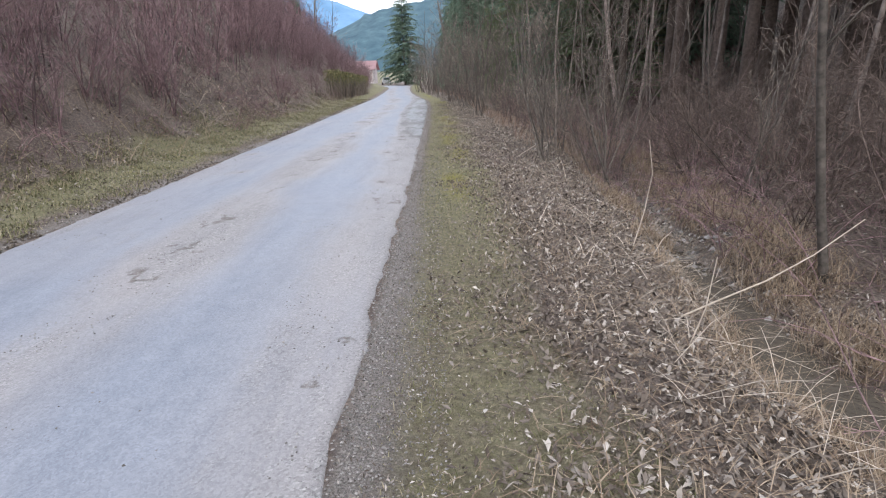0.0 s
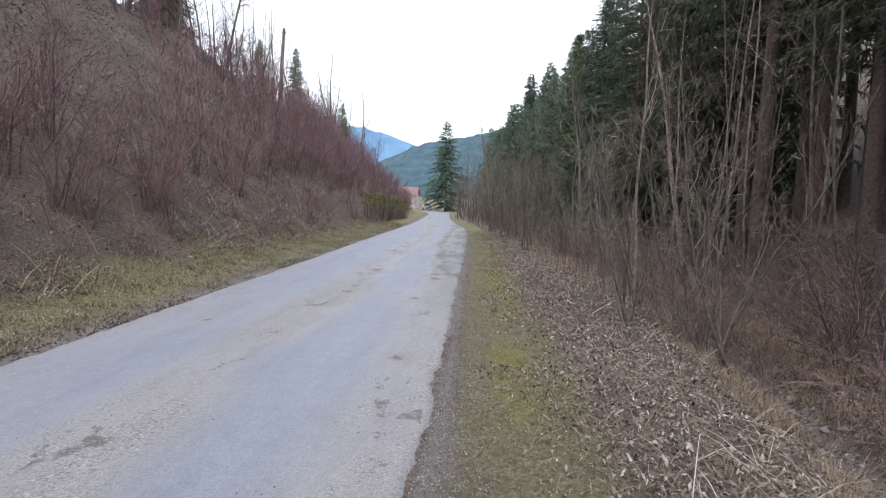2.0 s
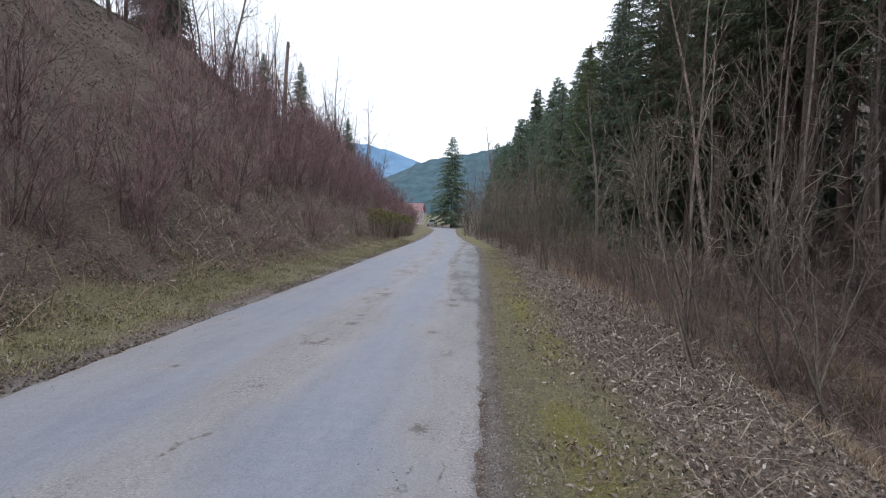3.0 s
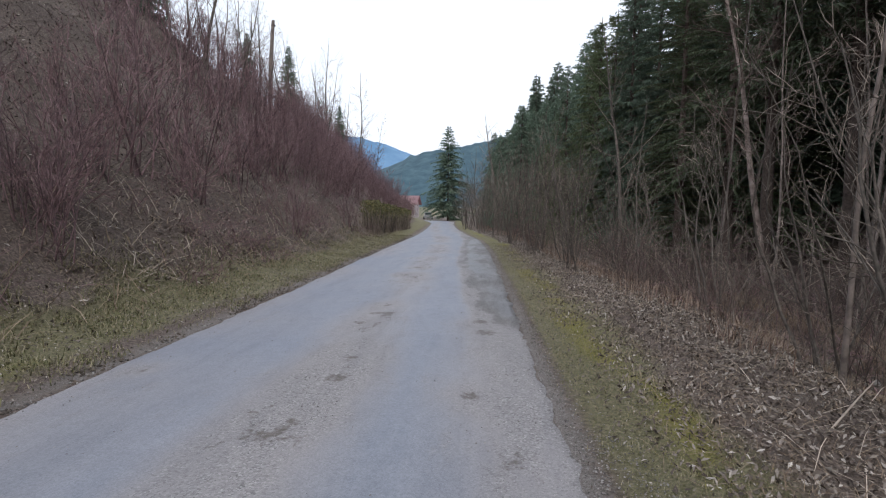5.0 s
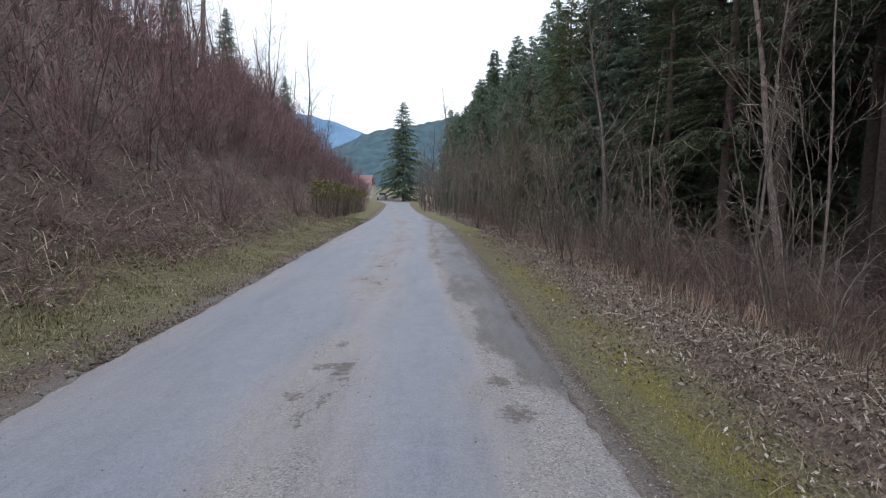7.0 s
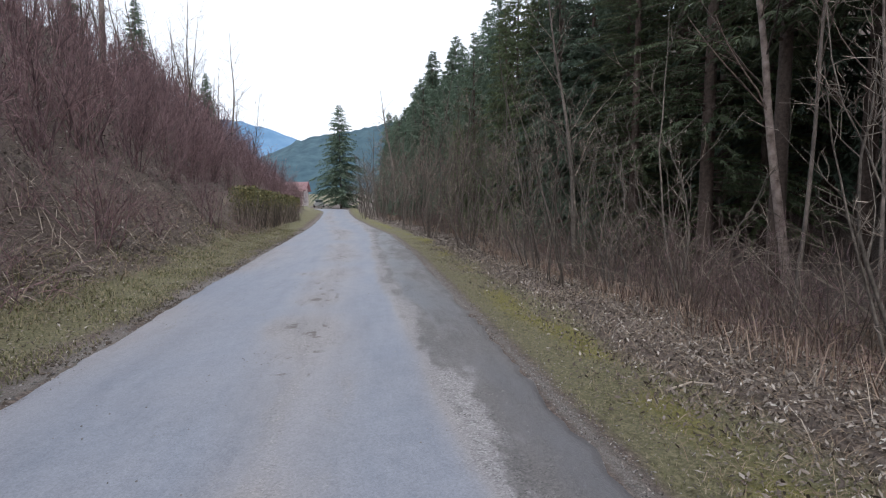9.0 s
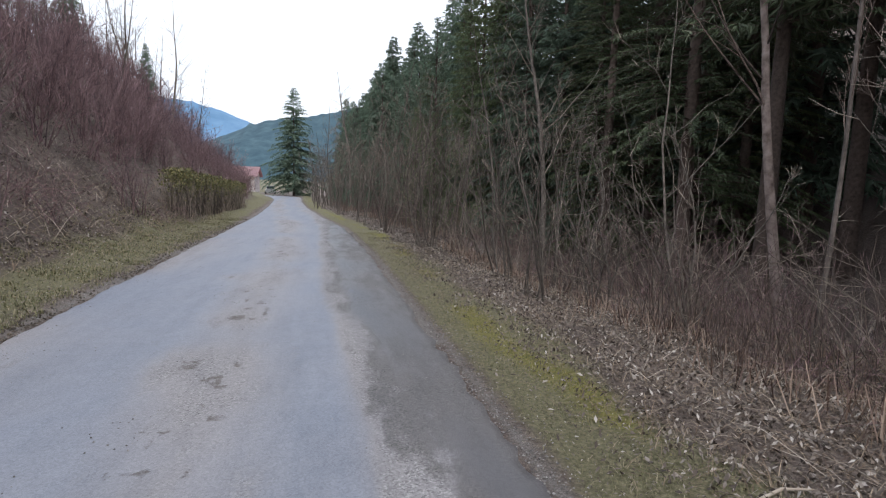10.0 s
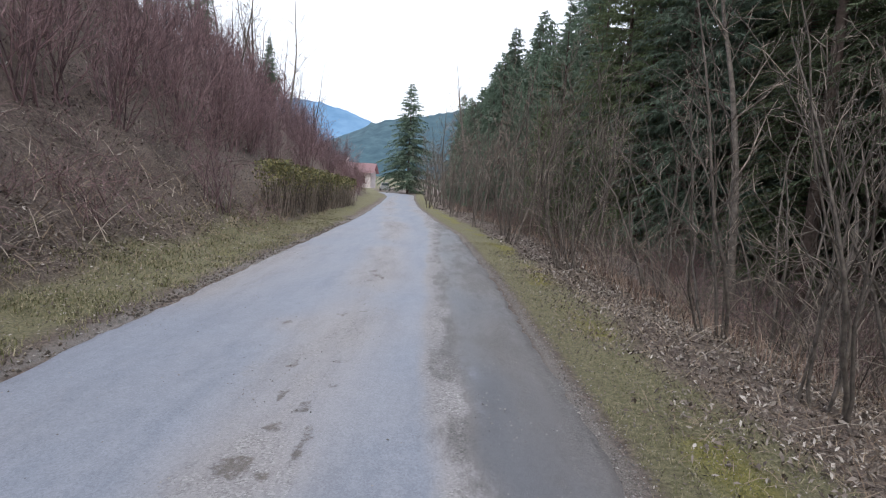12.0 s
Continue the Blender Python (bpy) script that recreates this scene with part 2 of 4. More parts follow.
def height(x, y):
    """Ground height in metres over the road's level."""
    x, y = np.asarray(x, float), np.asarray(y, float)
    dr, dl = x - edge_right(y), edge_left(y) - x
    s = stream_off(y)
    floor_z = -0.55 - 0.6 * smooth(y, 8, 22)
    u = np.where(dr < 1.2, dr, np.where(dr < s, 1.2 + (dr - 1.2) * (3.65 - 1.2) / (s - 1.2), dr - s + 3.65))
    bank = np.interp(u, [0, 0.3, 1.2, 1.8, 2.4, 2.9, 3.25, 3.5, 3.8, 4.1], [-0.015, -0.02, -0.04, -0.11, -0.26, -0.5, -0.82, -0.99, -0.99, -0.66])
    rise = np.interp(u, [4.1, 4.6, 5.6, 9, 11, 15, 21, 40, 90, 300], [0, 0.0, 0.0, 0.1, 0.9, 3.6, 8.2, 22, 55, 120])
    bank = bank + smooth(u, 4.0, 4.7) * (floor_z + 0.66 + rise * (1 - 0.55 * smooth(y, 90, 260)))
    hill = np.interp(dl, [0, 0.15, 0.8, 1.5, 2.0, 3, 4.5, 10.5, 12, 16, 30, 60, 300], [-0.01, 0.03, 0.07, 0.15, 0.38, 1.25, 2.75, 9.4, 10.3, 12.2, 18, 27, 75])
    keep = 1 - smooth(y, 62, 100)
    hill = np.where(dl < 1.5, hill, 0.15 + (hill - 0.15) * (0.03 + 0.97 * keep) * (1 - 0.10 * smooth(y, 25, 50)))
    z = np.where(dr > -0.16, bank - 0.006 * (dr < 0), np.where(dl > -0.16, hill - 0.01 * (dl < 0), -0.05))
    off = np.maximum(np.maximum(dr, dl), 0)
    rough = np.clip(off / 1.5, 0, 1)
    z = z + rough * ((vnoise(x, y, 0.35, 1) - 0.5) * 0.06 + (vnoise(x, y, 1.3, 2) - 0.5) * 0.14)
    z = z + np.clip(off / 5, 0, 1) * ((vnoise(x, y, 3.5, 3) - 0.5) * 0.7) * (off > 1.5)
    z = z + np.where(off > 0.02, (vnoise(x, y, 0.12, 4) - 0.5) * 0.025, 0)
    far = smooth(np.hypot(x, y), 260, 900)
    return z * (1 - far) + far * 10


def mesh_from(name, verts, faces, mat, shade=False):
    me = bpy.data.meshes.new(name)
    me.from_pydata(np.asarray(verts).tolist() if not isinstance(verts, list) else verts, [], faces)
    me.materials.append(mat)
    if shade:
        me.shade_smooth()
    return me


def part(name, me, parent, label=""):
    ob = new(name, me)
    ob.parent = parent
    return tagged(ob, label)


def from_bm(name, bm, mat, parent, label=""):
    me = bpy.data.meshes.new(name)
    bm.to_mesh(me)
    bm.free()
    me.materials.append(mat)
    return part(name, me, parent, label)


def block(bm, x0, y0, z0, x1, y1, z1, bevel=0.0):
    made = bmesh.ops.create_cube(bm, size=1)
    bmesh.ops.transform(bm, matrix=Matrix.Translation(((x0 + x1) / 2, (y0 + y1) / 2, (z0 + z1) / 2)) @ Matrix.Diagonal((x1 - x0, y1 - y0, z1 - z0, 1)), verts=made["verts"])
    if bevel:
        edges = list({e for v in made["verts"] for e in v.link_edges})
        bmesh.ops.bevel(bm, geom=edges, offset=bevel, segments=2, affect="EDGES")


def sheet(name, xs, ys, zfun, mat, attr, afun):
    X, Y = np.meshgrid(xs, ys)
    Z = zfun(X, Y)
    nx, ny = len(xs), len(ys)
    i = np.arange((ny - 1) * (nx - 1))
    a = (i // (nx - 1)) * nx + i % (nx - 1)
    faces = np.stack([a, a + 1, a + nx + 1, a + nx], 1)
    me = bpy.data.meshes.new(name)
    me.from_pydata(np.stack([X.ravel(), Y.ravel(), Z.ravel()], 1).tolist(), [], faces.tolist())
    me.materials.append(mat)
    me.shade_smooth()
    col = me.color_attributes.new(attr, "FLOAT_COLOR", "POINT")
    rgb = np.ones((nx * ny, 4))
    for k, ch in enumerate(afun(X, Y)):
        rgb[:, k] = np.clip(ch, 0, 1).ravel()
    col.data.foreach_set("color", rgb.ravel())
    return new(name, me)


# ---- ground and road ----
def ground_cover(x, y):
    dr, dl = x - edge_right(y), edge_left(y) - x
    wob = (vnoise(x, y, 1.7, 11) - 0.5) * 0.9
    g_r = smooth(dr, 0.08, 0.32) * (1 - smooth(dr + 0.5 * wob, 1.0, 1.6)) * (0.6 + 0.3 * smooth(y, 4, 9))
    g_l = smooth(dl + 0.4 * wob, 0.15, 0.65) * (1 - smooth(dl + wob, 1.3, 2.1)) * 0.95
    mossl = np.exp(-(((dl - 0.8 - 0.6 * wob) / 0.5) ** 2)) * smooth(vnoise(x, y, 0.9, 13), 0.35, 0.85) * 0.4 * (dl > 0)
    moss = np.exp(-(((dr - 0.85 - 0.4 * wob) / 0.24) ** 2)) * smooth(vnoise(x, y, 0.8, 12), 0.3, 0.75) * smooth(y, 5, 9) * 0.9
    gravel = np.where(dr > 0, np.exp(-((dr / (0.32 - 0.16 * smooth(y, 5, 10))) ** 2)) * 0.9, 0) + np.where(dl > 0, np.exp(-((dl / 0.22) ** 2)) * 0.75, 0)
    bed = np.exp(-(((dr - stream_off(y)) / 0.35) ** 2)) * 0.7
    g_l = np.maximum(g_l, 0.7 * smooth(y, 62, 75))
    return np.maximum(g_r * (dr > 0), g_l * (dl > 0)), moss * (dr > 0) + mossl, gravel + bed


xs = np.concatenate([[-900, -500, -300, -180, -120, -80], np.arange(-60, -20, 2.5), np.arange(-20, -8.5, 0.4), np.arange(-8.5, 5.5, 0.11), np.arange(5.5, 12, 0.4), np.arange(12, 60, 2.5), [60, 80, 120, 180, 300, 500, 900]])
ys = np.concatenate([[-400, -200, -100, -50, -30, -20], np.arange(-14, 0, 0.5), np.arange(0, 34, 0.11), np.arange(34, 60, 0.3), np.arange(60, 140, 2), [140, 160, 200, 260, 340, 500, 700, 1000]])
ground = sheet("ground", xs, ys, height, M_GROUND, "cover", ground_cover)
tagged(ground, "valley ground with leaf litter, winter grass and mossy road verge", "ground", kind="structure")

ROAD_SPOTS = [(-2.53, 8.99, 0.16), (-2.49, 6.1, 0.14), (-2.46, 10.9, 0.15), (-2.42, 11.9, 0.24), (-2.45, 12.55, 0.2), (-1.1, 14.0, 0.32), (-1.16, 14.65, 0.25),
              (-4.26, 12.0, 0.12), (-2.79, 21.3, 0.22), (-2.9, 19.6, 0.25), (-1.25, 11.6, 0.18), (-1.0, 8.3, 0.2), (-3.3, 24.2, 0.15), (-2.6, 15.6, 0.2), (-3.6, 9.5, 0.12)]


def road_wear(x, y):
    lx = x - edge_right(y)
    lane = np.interp(lx, [-4.2, -3.6, -2.6, -2.25, -1.95, -1.7, -1.2, -0.75, -0.4, -0.12, 0], [0.55, 0.3, 0.18, 0.48, 0.62, 0.45, 0.1, 0.25, 0.5, 0.55, 0.75])
    worn = lane * (0.55 + 0.9 * (vnoise(x, y, 1.6, 21) - 0.2))
    hole = np.zeros_like(x)
    for sx_, sy_, r in ROAD_SPOTS:
        d = np.hypot(x - sx_, (y - sy_) / 1.25) / (0.75 * r)
        hole = np.maximum(hole, 0.6 * np.exp(-(d ** 2)))
        worn = worn + 0.22 * np.exp(-((d / 2.2) ** 2))
    hole = np.maximum(hole, 0.55 * smooth(vnoise(x, y / 1.8, 0.1, 22) * (0.6 + 0.6 * vnoise(x, y, 1.2, 23)), 0.55, 0.82) * smooth(lane, 0.3, 0.55) * (1 - 0.8 * smooth(lx, -1.0, -0.7) * smooth(y, 12, 15)))
    hole = np.maximum(hole, 0.2 * np.exp(-(((lx + 0.01) / 0.05) ** 2)))
    hole = np.maximum(hole, 0.4 * np.exp(-(((x - edge_left(y)) / 0.07) ** 2)))
    wx = np.interp(y, [13, 15.3, 16.3, 20.7, 23, 25.5, 30, 36, 42], [-0.55, -1.0, -1.13, -1.39, -1.58, -1.62, -1.72, -1.75, -2.1])
    wet = smooth(x, wx - 0.5, wx + 0.4) * smooth(y, 12.5, 15.5) * (1 - smooth(y, 36, 46))
    worn = worn + 0.75 * np.exp(-(((x - wx + 0.12) / 0.16) ** 2)) * smooth(y, 11, 14) * (0.4 + 0.8 * vnoise(x, y, 0.7, 24))
    return worn, wet, hole


def build_road():
    ys_r = np.concatenate([np.arange(-60, 0, 2.0), np.arange(0, 40, 0.07), np.arange(40, 121, 1.0)])
    us = np.concatenate([[0], np.linspace(0.004, 0.996, 60), [1]])
    U, Y = np.meshgrid(us, ys_r)
    ragl = (vnoise(Y * 0 + 3, Y, 0.2, 31) - 0.5) * 0.06 + (vnoise(Y * 0 + 3, Y, 1.4, 32) - 0.5) * 0.08
    ragr = (vnoise(Y * 0 + 9, Y, 0.14, 33) - 0.5) * 0.09 + (vnoise(Y * 0 + 9, Y, 0.5, 34) - 0.5) * 0.06
    a, b = edge_left(Y) + ragl, edge_right(Y) + ragr
    X = a + (b - a) * U
    # beyond the bend the road swings to the west, in front of the spruce
    bend = smooth(Y, 84, 121)
    Z = -0.005 + 0.046 * (1 - (2 * U - 1) ** 2) + (vnoise(X, Y, 0.9, 35) - 0.5) * 0.012
    Z = Z - 0.012 * road_wear(X, Y)[2]
    Z[:, 0] = Z[:, -1] = -0.03
    Xb, Yb = X - 26 * bend ** 1.5, Y - 16 * bend ** 2
    ny, nx = X.shape
    i = np.arange((ny - 1) * (nx - 1))
    q = (i // (nx - 1)) * nx + i % (nx - 1)
    me = bpy.data.meshes.new("road")
    me.from_pydata(np.stack([Xb.ravel(), Yb.ravel(), Z.ravel()], 1).tolist(), [], np.stack([q, q + 1, q + nx + 1, q + nx], 1).tolist())
    me.materials.append(M_ASPHALT)
    me.shade_smooth()
    col = me.color_attributes.new("wear", "FLOAT_COLOR", "POINT")
    rgb = np.ones((nx * ny, 4))
    for k, ch in enumerate(road_wear(X, Y)):
        rgb[:, k] = np.clip(ch, 0, 1).ravel()
    col.data.foreach_set("color", rgb.ravel())
    return tagged(new("road", me), "narrow pale grey asphalt road, worn and patchy, wet along one edge", "road", kind="structure")


road = build_road()


# ---- water of the ditch stream ----
def build_stream():
    yw = np.arange(-12, 60, 0.5)
    verts, faces = [], []
    for k, y in enumerate(yw):
        c = float(edge_right(y) + stream_off(y))
        for o in (-0.4, -0.13, 0.13, 0.4):
            verts.append((c + o, y, -0.965))
        if k:
            for j in range(3):
                a = (k - 1) * 4 + j
                faces.append((a, a + 1, a + 5, a + 4))
    m, nt, bsdf = material("shallow_stream_water", 0.06)
    bsdf.inputs["Base Color"].default_value = (0.085, 0.073, 0.06, 1)
    bsdf.inputs["IOR"].default_value = 1.33
    bump(nt, bsdf, tex_noise(nt, 11, 4), 0.7, 0.04)
    return tagged(new("water", mesh_from("water", verts, faces, m)), "shallow clear stream in a ditch beside the road", "water", kind="structure")


build_stream()


# ---- growing things: tubes along wandering lines ----
def tubes(paths, sides=3):
    """One mesh's vertices and faces from lines of (points, radii)."""
    verts, faces, base = [], [], 0
    ang = np.arange(sides) * 2 * np.pi / sides
    ca, sa = np.cos(ang)[:, None], np.sin(ang)[:, None]
    for pts, rad in paths:
        n = len(pts)
        t = pts[-1] - pts[0]
        t = t / (np.linalg.norm(t) + 1e-9)
        ref = np.array([1.0, 0, 0]) if abs(t[0]) < 0.7 else np.array([0, 1.0, 0])
        u = np.cross(t, ref)
        u /= np.linalg.norm(u)
        v = np.cross(t, u)
        ring = ca * u + sa * v
        verts.append((pts[:, None, :] + rad[:, None, None] * ring[None]).reshape(-1, 3))
        for k in range(n - 1):
            a = base + k * sides
            for j in range(sides):
                j2 = (j + 1) % sides
                faces.append((a + j, a + j2, a + sides + j2, a + sides + j))
        base += n * sides
    return np.concatenate(verts), faces


def grow(rng, p, d, length, r, n, wander, rise, tip=0.25):
    pts = [np.array(p, float)]
    d = np.array(d, float)
    step = length / n
    for _ in range(n):
        d = d + rng.normal(0, wander, 3) + np.array([0, 0, rise])
        d /= np.linalg.norm(d)
        pts.append(pts[-1] + d * step)
    return np.array(pts), np.linspace(r, r * tip, n + 1)


def side_way(rng, d, angle):
    q = rng.normal(0, 1, 3)
    q -= d * (q @ d)
    q /= np.linalg.norm(q) + 1e-9
    return d * math.cos(angle) + q * math.sin(angle)


def branching(rng, stems, levels, thin, limb=0.6):
    """stems: first lines; levels: (children, first fraction, length ratio, angle, segments, wander, rise). Returns thick and thin lines."""
    thick, fine, now = list(stems), [], list(stems)
    for depth, (kids, f0, ratio, angle, n, wander, rise) in enumerate(levels):
        nxt = []
        for pts, rad in now:
            seg = len(pts) - 1
            whole = np.linalg.norm(np.diff(pts, axis=0), axis=1).sum()
            for _ in range(rng.poisson(kids) if kids > 2 else int(kids + rng.random())):
                f = f0 + (1 - f0) * rng.random()
                k = min(int(f * seg), seg - 1)
                w = f * seg - k
                p = pts[k] * (1 - w) + pts[k + 1] * w
                t = pts[k + 1] - pts[k]
                t = t / (np.linalg.norm(t) + 1e-9)
                length = whole * ratio * (1.15 - 0.75 * f) * rng.uniform(0.6, 1.3)
                r = max((rad[k] * (1 - w) + rad[k + 1] * w) * (limb if depth == 0 else 0.6), thin)
                nxt.append(grow(rng, p, side_way(rng, t, angle * rng.uniform(0.6, 1.3)), length, r, n, wander, rise, 0.4))
        (thick if depth == 0 else fine).extend(nxt)
        now = nxt
    return thick, fine


def plant(name, thick, fine, mats, label, category, group, sides=4, single=0):
    """single: so many first lines become parts of their own; the rest is joined, too fine to pick apart."""
    base = tagged(new(name), label, category, group)
    for line in thick[:single]:
        part("stem", mesh_from("stem", *tubes([line], 6), mats[0], True), base)
    if thick[single:]:
        tagged(part("stem_tangle", mesh_from("stem_tangle", *tubes(thick[single:], sides), mats[0], True), base), kind="stuff")
    tagged(part("twig_spray", mesh_from("twig_spray", *tubes(fine, 3), mats[1], True), base), kind="stuff")
    return base


def shrub(seed, kind):
    rng = np.random.default_rng(seed)
    stems = []
    if kind == "red":
        for _ in range(13):
            a, lean = rng.uniform(0, 6.28), rng.uniform(0.05, 0.6)
            d = (math.cos(a) * lean, math.sin(a) * lean, 1)
            stems.append(grow(rng, (rng.normal(0, 0.16), rng.normal(0, 0.16), -0.1), d, rng.uniform(1.2, 2.4), 0.015, 5, 0.10, 0.02))
        thick, fine = branching(rng, stems, [(6, 0.2, 0.42, 0.6, 2, 0.14, 0.05), (3.8, 0.15, 0.5, 0.6, 1, 0.15, 0.04)], 0.0052)
        return plant("bare_shrub", thick, fine, (M_RED, M_RED), "dense leafless red-brown shrub on the bank", "shrub", "bare red shrubs on the bank", sides=3)
    if kind == "bramble":
        for _ in range(26):
            a = rng.uniform(0, 6.28)
            d = (math.cos(a) * 0.7, math.sin(a) * 0.7, rng.uniform(0.6, 1.4))
            stems.append(grow(rng, (rng.normal(0, 0.3), rng.normal(0, 0.3), -0.08), d, rng.uniform(0.7, 1.7), 0.006, 5, 0.16, -0.2))
        thick, fine = branching(rng, stems, [(4, 0.15, 0.4, 0.8, 2, 0.2, -0.08), (1.2, 0.2, 0.5, 0.8, 1, 0.2, -0.05)], 0.003)
        return plant("bramble", thick, fine, (M_RED, M_TWIG), "low tangled leafless bramble with arching stems", "bramble", "brambles on the banks", sides=3)
    if kind == "weeds":
        for _ in range(38):
            a, lean = rng.uniform(0, 6.28), rng.uniform(0.02, 0.35)
            d = (math.cos(a) * lean, math.sin(a) * lean, 1)
            stems.append(grow(rng, (rng.normal(0, 0.35), rng.normal(0, 0.35), -0.08), d, rng.uniform(0.7, 2.0), 0.006, 3, 0.10, 0.0))
        thick, fine = branching(rng, stems, [(3.5, 0.3, 0.3, 0.6, 1, 0.15, 0.05), (1.5, 0.2, 0.5, 0.6, 1, 0.15, 0.03)], 0.003)
        return plant("dry_thicket", thick, fine, (M_DARKTWIG, M_RED), "thicket of thin dry reddish-brown upright stems", "thicket", "dry thickets by the stream", sides=3)
    if kind == "cane":
        for _ in range(24):
            a, lean = rng.uniform(0, 6.28), rng.uniform(0.1, 0.7)
            d = (math.cos(a) * lean, math.sin(a) * lean, 1)
            stems.append(grow(rng, (rng.normal(0, 0.25), rng.normal(0, 0.25), -0.1), d, rng.uniform(1.2, 3.0), rng.uniform(0.006, 0.011), 7, 0.09, -0.13, 0.35))
        thick, fine = branching(rng, stems, [(3, 0.3, 0.3, 0.6, 3, 0.14, -0.06), (1.5, 0.2, 0.45, 0.6, 1, 0.15, 0.0)], 0.004)
        return plant("arching_cane_bush", thick, fine, (M_TWIG, M_TWIG), "leafless bush of thin arching grey-brown canes", "bush", "cane bushes beside the stream", single=8)
    if kind == "thorn":
        for _ in range(16):
            a, lean = rng.uniform(0, 6.28), rng.uniform(0.1, 0.9)
            d = (math.cos(a) * lean, math.sin(a) * lean, 1)
            stems.append(grow(rng, (rng.normal(0, 0.2), rng.normal(0, 0.2), -0.12), d, rng.uniform(1.6, 3.2), rng.uniform(0.01, 0.02), 7, 0.16, -0.05, 0.25))
        thick, fine = branching(rng, stems, [(9, 0.15, 0.4, 0.8, 3, 0.2, -0.02), (5, 0.12, 0.45, 0.8, 2, 0.2, -0.02), (1.2, 0.2, 0.5, 0.7, 1, 0.15, 0.0)], 0.004)
        return plant("thorn_bush", thick, fine, (M_DARKTWIG, M_DARKTWIG), "dense dark leafless thorn bush above the stream", "bush", "thorn bushes above the stream", single=6)
    if kind == "alder":
        for _ in range(rng.integers(5, 8)):
            a, lean = rng.uniform(0, 6.28), rng.uniform(0.05, 0.42)
            d = (math.cos(a) * lean, math.sin(a) * lean, 1)
            stems.append(grow(rng, (rng.normal(0, 0.12), rng.normal(0, 0.12), -0.15), d, rng.uniform(2.4, 5.2), rng.uniform(0.013, 0.029), 9, 0.13, 0.03, 0.22))
        thick, fine = branching(rng, stems, [(8, 0.22, 0.36, 0.7, 4, 0.16, 0.06), (3.4, 0.15, 0.45, 0.7, 3, 0.2, 0.05), (1.0, 0.2, 0.5, 0.6, 1, 0.15, 0.03)], 0.005, 0.48)
        return plant("bare_alder_bush", thick, fine, (M_BARK, M_TWIG), "leafless multi-stemmed alder bush beside the verge", "bush", "alder bushes along the stream", single=len(stems))


def bare_tree(seed, high, r0, lean=0.05, mats=None, label="tall slender leafless tree with thin ascending branches", name="bare_tree", kids=16, first=0.3):
    rng = np.random.default_rng(seed)
    a = rng.uniform(0, 6.28)
    stem = grow(rng, (0, 0, -0.4), (math.cos(a) * lean, math.sin(a) * lean, 1), high, r0, 14, 0.035, 0.03, 0.12)
    thick, fine = branching(rng, [stem], [(kids, first, 0.27, 0.75, 4, 0.14, 0.07), (6, 0.15, 0.4, 0.7, 2, 0.15, 0.06), (2.2, 0.2, 0.45, 0.6, 1, 0.15, 0.04)], 0.006, 0.36)
    base = tagged(new(name), label, "tree", "bare trees")
    mats = mats or (M_BARK, M_TWIG)
    part("trunk", mesh_from("trunk", *tubes([stem], 8), mats[0], True), base)
    tagged(part("bare_crown", mesh_from("bare_crown", *tubes(thick[1:] + fine, 3), mats[1], True), base), kind="stuff")
    return base


